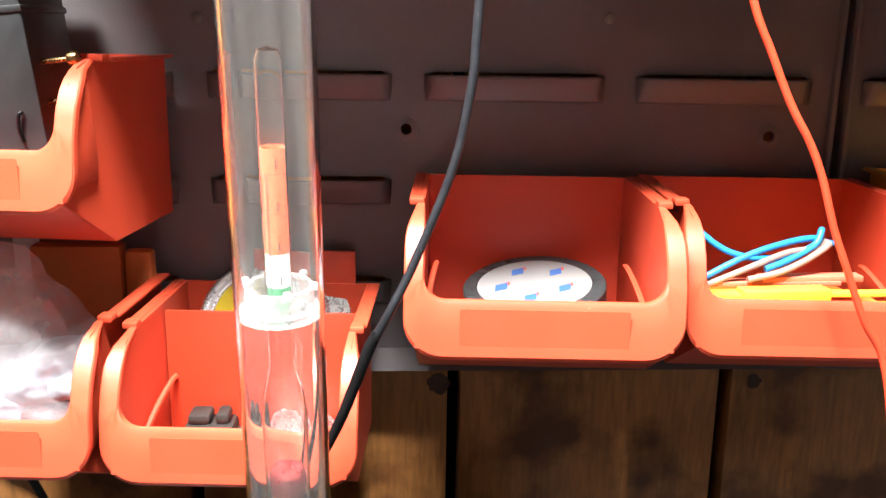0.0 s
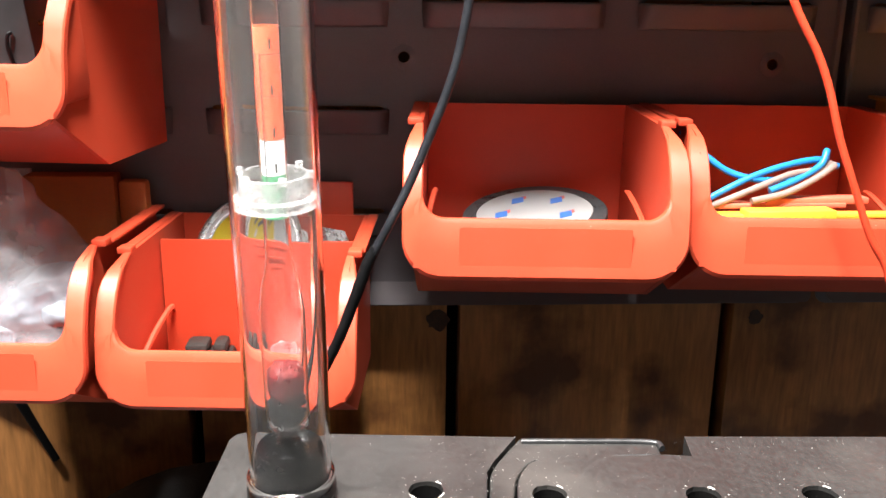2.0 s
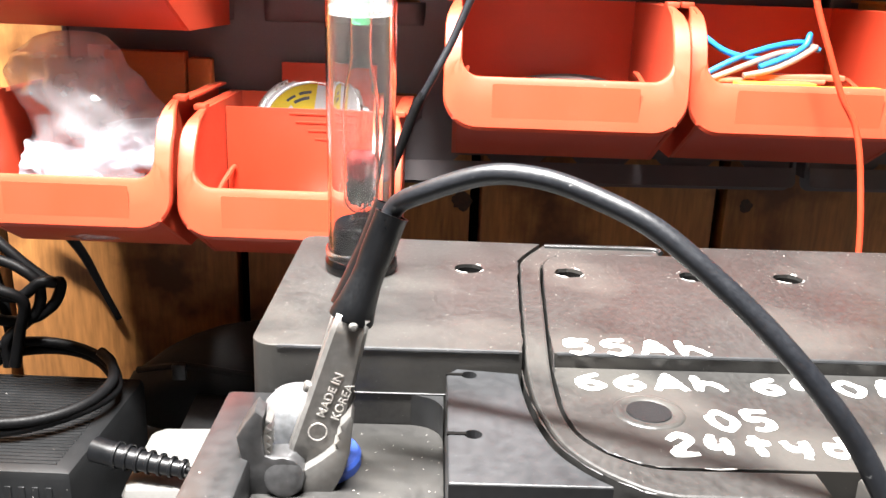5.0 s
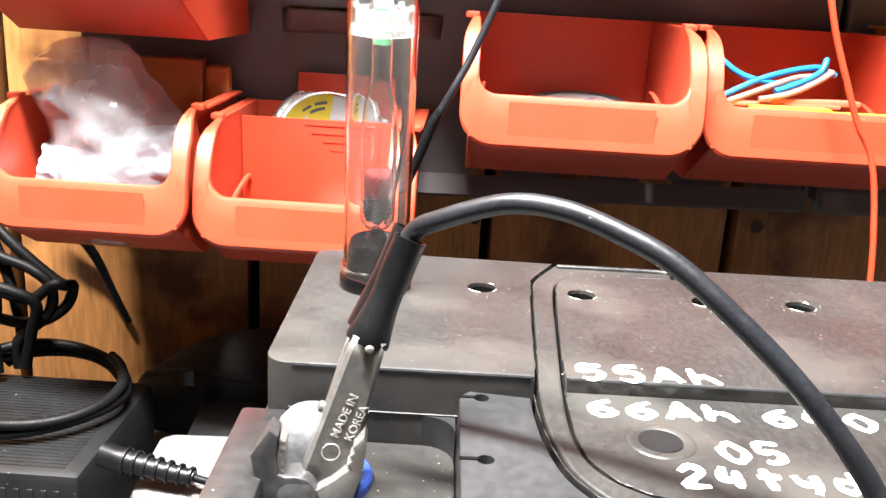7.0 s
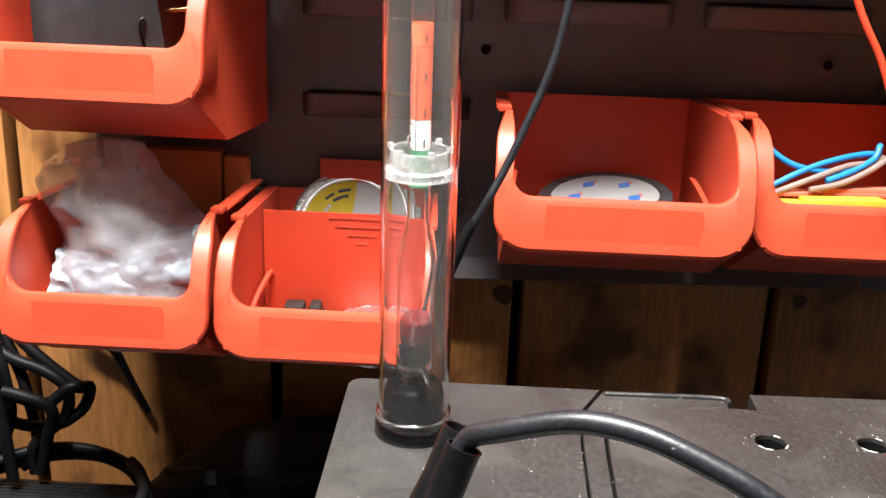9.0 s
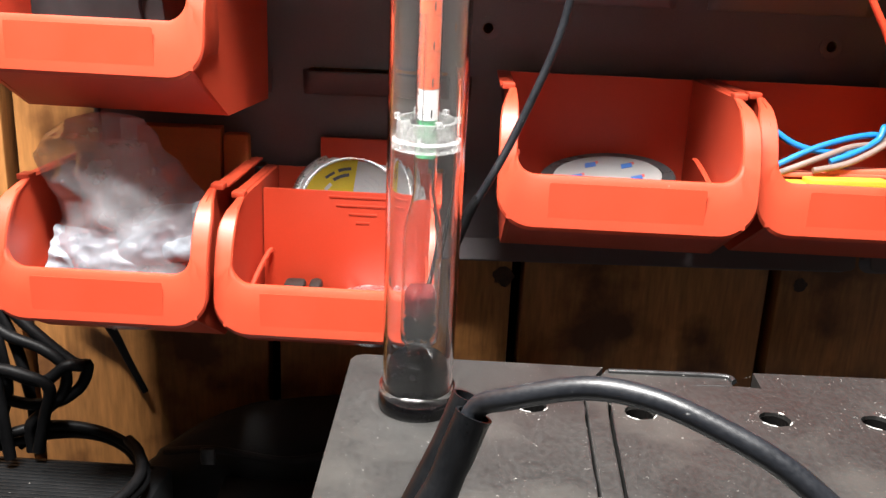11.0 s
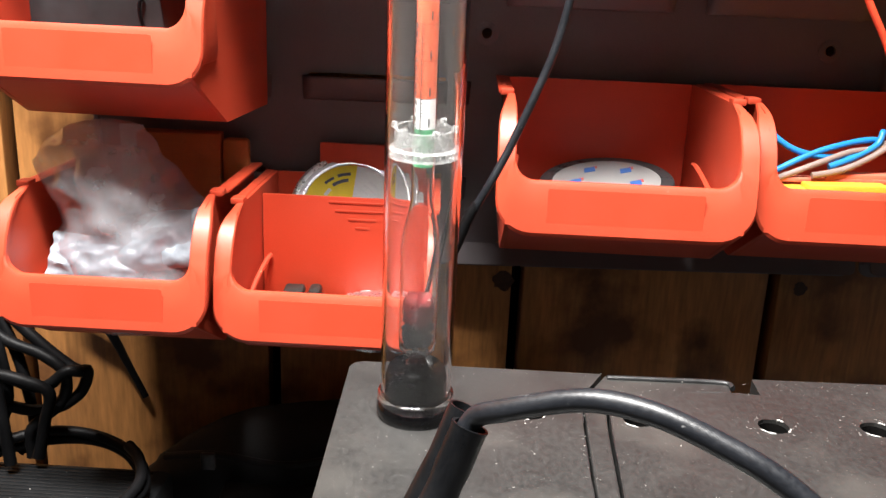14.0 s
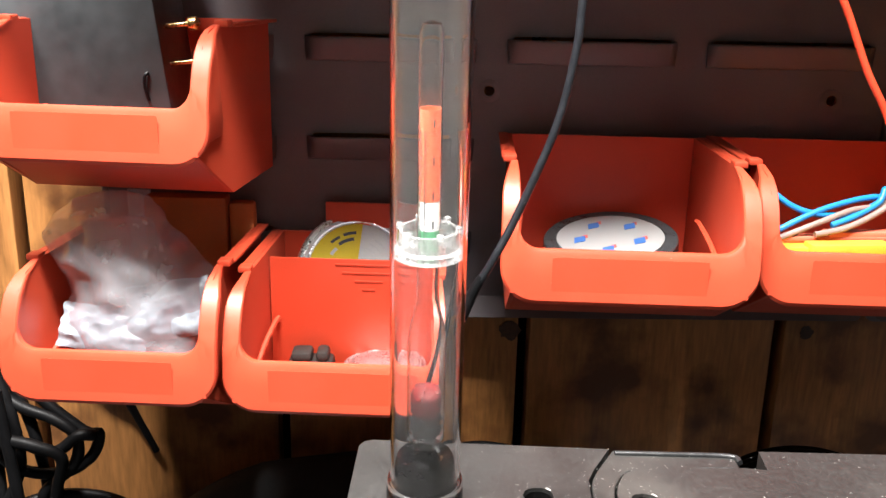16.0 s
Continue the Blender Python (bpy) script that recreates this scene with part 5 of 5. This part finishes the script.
for k in range(5):
    a = radians(72 * k + 40)
    c = Matrix.Translation((0.0155 * math.cos(a), 0.0155 * math.sin(a), 0)) @ Matrix.Rotation(radians(15), 4, "Z")
    part("print_block", plate([(-0.0042, -0.0028), (0.0018, -0.0028), (0.0042, 0.0028), (-0.0018, 0.0028)], [], 0.0097, 0.0099), LOGO_BLUE, disc_ob, m=tm @ c)
    part("print_block", plate([(0.0008, -0.0026), (0.0036, -0.0026), (0.0048, 0.0005), (0.0022, 0.0005)], [], 0.0097, 0.00985), LOGO_RED, disc_ob, m=tm @ c @ Matrix.Translation((0.001, 0.003, 0)))

# wires and strips
bundle = thing("wire_bundle", (0.26, -0.075, -0.062), "looped blue and grey-brown insulated wires", "wire bundle")
for mat, pts in ((WIRE_BLUE, [(0.214, -0.075, 0.0), (0.222, -0.082, -0.0085), (0.232, -0.086, -0.0155), (0.244, -0.088, -0.0185), (0.258, -0.084, -0.019)]),
                 (WIRE_BLUE, [(0.214, -0.092, -0.031), (0.228, -0.090, -0.0235), (0.243, -0.088, -0.0168), (0.258, -0.086, -0.0125), (0.270, -0.084, -0.0108), (0.2755, -0.081, -0.0125), (0.271, -0.078, -0.0175), (0.258, -0.078, -0.0215)]),
                 (WIRE_BLUE, [(0.248, -0.092, -0.0225), (0.260, -0.090, -0.0182), (0.271, -0.087, -0.0125), (0.2745, -0.084, -0.0070), (0.277, -0.08, -0.0125), (0.283, -0.078, -0.0145)]),
                 (WIRE_BROWN, [(0.216, -0.094, -0.0315), (0.230, -0.092, -0.0265), (0.245, -0.091, -0.0205), (0.258, -0.089, -0.0160), (0.270, -0.087, -0.0145), (0.2775, -0.083, -0.0125)]),
                 (WIRE_BROWN, [(0.240, -0.094, -0.0265), (0.254, -0.093, -0.0235), (0.266, -0.091, -0.0185), (0.276, -0.088, -0.0130), (0.279, -0.08, -0.0135)])):
    part("wire", sweep(pts, 0.00145, 10, 8), mat, bundle, at_world=True)
for k, (x0, y0, z0, ln, wd, th, rz, mat) in enumerate(((0.214, -0.097, -0.0345, 0.05, 0.008, 0.0035, 2, STRIP_Y), (0.235, -0.100, -0.0340, 0.038, 0.009, 0.0052, 4, STRIP_Y), (0.262, -0.098, -0.0325, 0.045, 0.005, 0.0022, 1, STRIP_Y),
        (0.252, -0.104, -0.0355, 0.055, 0.005, 0.0022, -1, STRIP_Y), (0.222, -0.090, -0.0300, 0.06, 0.006, 0.0022, 1, STRIP_P), (0.247, -0.089, -0.0285, 0.045, 0.007, 0.0028, 2, STRIP_P), (0.214, -0.104, -0.0385, 0.08, 0.008, 0.003, 0, STRIP_O),
        (0.218, -0.086, -0.0415, 0.085, 0.030, 0.0030, 0, STRIP_O), (0.218, -0.066, -0.0510, 0.085, 0.034, 0.0090, 0, STRIP_O), (0.218, -0.050, -0.0684, 0.085, 0.030, 0.0170, 0, STRIP_O))):
    st = thing("plastic_strip", (x0, y0, z0), "yellow and orange plastic strip in the bin", "strip", rz=rz, group="strips in the bin")
    part("bar", box(0, ln, -wd / 2, wd / 2, 0, th, 0.0005), mat, st)

# ---- bench clutter ----
charger = thing("battery_charger", (-0.12, -0.105, TABLE_Z), "black vented plastic charger on the bench", "charger", rz=-4)
CT = 0.072
part("housing", box(-0.055, 0.055, -0.052, 0.048, 0.0, CT, 0.005), CHARGER, charger)
for k in range(16):
    x = -0.05 + 0.0062 * k
    part("vent_rib", box(x, x + 0.003, -0.0528, -0.0515, 0.012, CT - 0.008, 0.0005), CHARGER, charger)
for k in range(30):
    y = -0.046 + 0.003 * k
    part("grip_rib", box(-0.05, 0.046, y, y + 0.0014, CT - 0.0004, CT + 0.0005, 0.0002), CHARGER, charger)
coil = thing("coiled_cable", (-0.118, -0.098, TABLE_Z + CT), "coil of black cable lying on the charger", "cable coil")
pts = []
for k in range(44):
    a = radians(k * 17 + 30)
    rr = 0.044 + 0.0012 * math.sin(k * 0.37) - 0.00003 * k
    pts.append((-0.118 + rr * 1.12 * math.cos(a), -0.096 + rr * 0.92 * math.sin(a), TABLE_Z + CT + 0.0035 + 0.00022 * k + 0.0012 * math.sin(k * 0.8) + (0.008 if math.sin(a) > 0.2 else 0.0) * math.sin(a)))
part("cable", sweep(pts, 0.0028, 10, 3), LOOSE_CABLE, coil, at_world=True)
hang = thing("hanging_cable_bundle", (-0.14, -0.05, TABLE_Z + CT), "tangled bundle of black cable hanging by the wall", "cable bundle")
for pts in ([(-0.175, -0.03, -0.06), (-0.155, -0.045, -0.115), (-0.142, -0.05, -0.150), (-0.137, -0.052, -0.19), (-0.145, -0.055, -0.198)],
            [(-0.165, -0.04, -0.105), (-0.14, -0.05, -0.128), (-0.115, -0.052, -0.150), (-0.107, -0.052, -0.152), (-0.112, -0.054, -0.165), (-0.128, -0.056, -0.173), (-0.150, -0.058, -0.168), (-0.165, -0.055, -0.150)],
            [(-0.17, -0.045, -0.12), (-0.148, -0.052, -0.135), (-0.128, -0.055, -0.142), (-0.117, -0.056, -0.152), (-0.120, -0.056, -0.168), (-0.135, -0.06, -0.182), (-0.136, -0.06, -0.198)],
            [(-0.16, -0.05, -0.11), (-0.150, -0.055, -0.14), (-0.147, -0.057, -0.165), (-0.153, -0.06, -0.185), (-0.162, -0.06, -0.198)],
            [(-0.178, -0.04, -0.10), (-0.165, -0.05, -0.14), (-0.160, -0.055, -0.17), (-0.158, -0.06, -0.198)],
            [(-0.17, -0.062, -0.13), (-0.155, -0.066, -0.145), (-0.135, -0.068, -0.150), (-0.122, -0.066, -0.158), (-0.126, -0.064, -0.175), (-0.131, -0.064, -0.196)],
            [(-0.15, -0.068, -0.12), (-0.146, -0.069, -0.16), (-0.143, -0.070, -0.197)],
            [(-0.172, -0.05, -0.14), (-0.15, -0.057, -0.152), (-0.128, -0.06, -0.158), (-0.116, -0.058, -0.15), (-0.108, -0.055, -0.151)]):
    part("strand", sweep(pts, 0.0031, 10, 6, wob=0.1), LOOSE_CABLE, hang, at_world=True)
rod = thing("metal_rod", (-0.118, -0.01, -0.2), "dark metal rod leaning against the boards", "rod")
part("shaft", sweep([(-0.137, 0.0, -0.118), (-0.126, 0.004, -0.135), (-0.116, 0.010, -0.155), (-0.107, 0.014, -0.18), (-0.099, 0.0155, -0.2)], [0.0035, 0.0035, 0.003, 0.0022, 0.002], 10, 5), LOOSE_CABLE, rod, at_world=True)
plug = thing("power_plug", (-0.05, -0.166, TABLE_Z), "black ribbed plug with its lead", "plug")
part("strain_relief", sweep([(-0.058, -0.158, -0.1925), (-0.049, -0.161, -0.1935), (-0.030, -0.1655, -0.1955), (-0.0155, -0.168, -0.197)], [0.0058, 0.0056, 0.0042, 0.0034], 16, 6), RUBBER, plug, at_world=True)
for k in range(7):
    p = Vector((-0.047, -0.1615, -0.1937)).lerp(Vector((-0.017, -0.1677, -0.1968)), k / 6)
    part("ridge", revolve([(0.0058 - 0.0003 * k, -0.0009), (0.0064 - 0.0003 * k, -0.0006), (0.0064 - 0.0003 * k, 0.0006), (0.0058 - 0.0003 * k, 0.0009)], 16, close=True), RUBBER, plug, m=frame_on(p, (0.03, -0.0062, -0.0031), (0, 0, 1)), at_world=True)
part("lead", sweep([(-0.0155, -0.168, -0.197), (-0.006, -0.170, -0.200), (0.008, -0.176, -0.212), (0.018, -0.185, -0.240), (0.020, -0.21, TABLE_Z + 0.002), (0.0, -0.26, TABLE_Z + 0.002)], 0.0018, 10, 8), LOOSE_CABLE, plug, at_world=True)
wb = thing("white_adapter", (-0.012, -0.128, TABLE_Z), "white plastic adapter under the plug", "adapter")
part("body", box(-0.034, 0.014, -0.044, 0.016, 0.0, 0.071, 0.008), WHITEBOX, wb)
gp = thing("grey_tray", (0.0, -0.06, TABLE_Z), "dark grey plastic tray on the bench", "tray")
part("body", box(-0.04, 0.03, -0.03, 0.03, 0.0, 0.045, 0.004), CASE_LOW, gp)
part("rim", box(-0.042, 0.032, -0.032, 0.032, 0.0445, 0.047, 0.001), CASE_LOW, gp)
sack = thing("black_cloth_bag", (0.0, -0.012, TABLE_Z), "black cloth bag slumped against the boards", "bag")
bm = blob(0.125, 0.026, 0.042, 0.10, 1.6, 4, 33, flat=-0.036)
for v in bm.verts:
    v.co.z += 0.10 * v.co.x
part("cloth", bm, CLOTH, sack, m=Matrix.Translation((0.03, 0.0, 0.047)), smooth=180)
for cx, cz, rr, nm in ((0.098, -0.205, 0.034, 0), (0.288, -0.215, 0.042, 1)):
    ring = thing("cable_loop", (cx, -0.035, TABLE_Z), "loop of black cable behind the battery", "cable loop")
    for q in range(3):
        pts = [(cx + (rr + 0.003 * q) * 1.5 * math.cos(radians(a)), -0.03 - 0.008 * q + 0.02 * math.sin(radians(a)), cz - 0.01 + rr * math.sin(radians(a)) + 0.002 * q) for a in range(-20, 205, 15)]
        pts = [(pts[0][0], pts[0][1] - 0.01, TABLE_Z + 0.003)] + pts + [(pts[-1][0], pts[-1][1] - 0.01, TABLE_Z + 0.003)]
        part("strand", sweep(pts, 0.003, 10, 4), LOOSE_CABLE, ring, at_world=True)
part("strap", sweep([(-0.075, -0.020, 0.062), (-0.045, -0.031, 0.070), (-0.005, -0.034, 0.066), (0.03, -0.032, 0.072)], 0.0022, 8, 6), CLOTH, sack, "black carrying strap")
part("buckle", box(-0.052, -0.044, -0.0345, -0.031, 0.062, 0.072, 0.001), DARKSTEEL, sack, "small dark metal buckle")
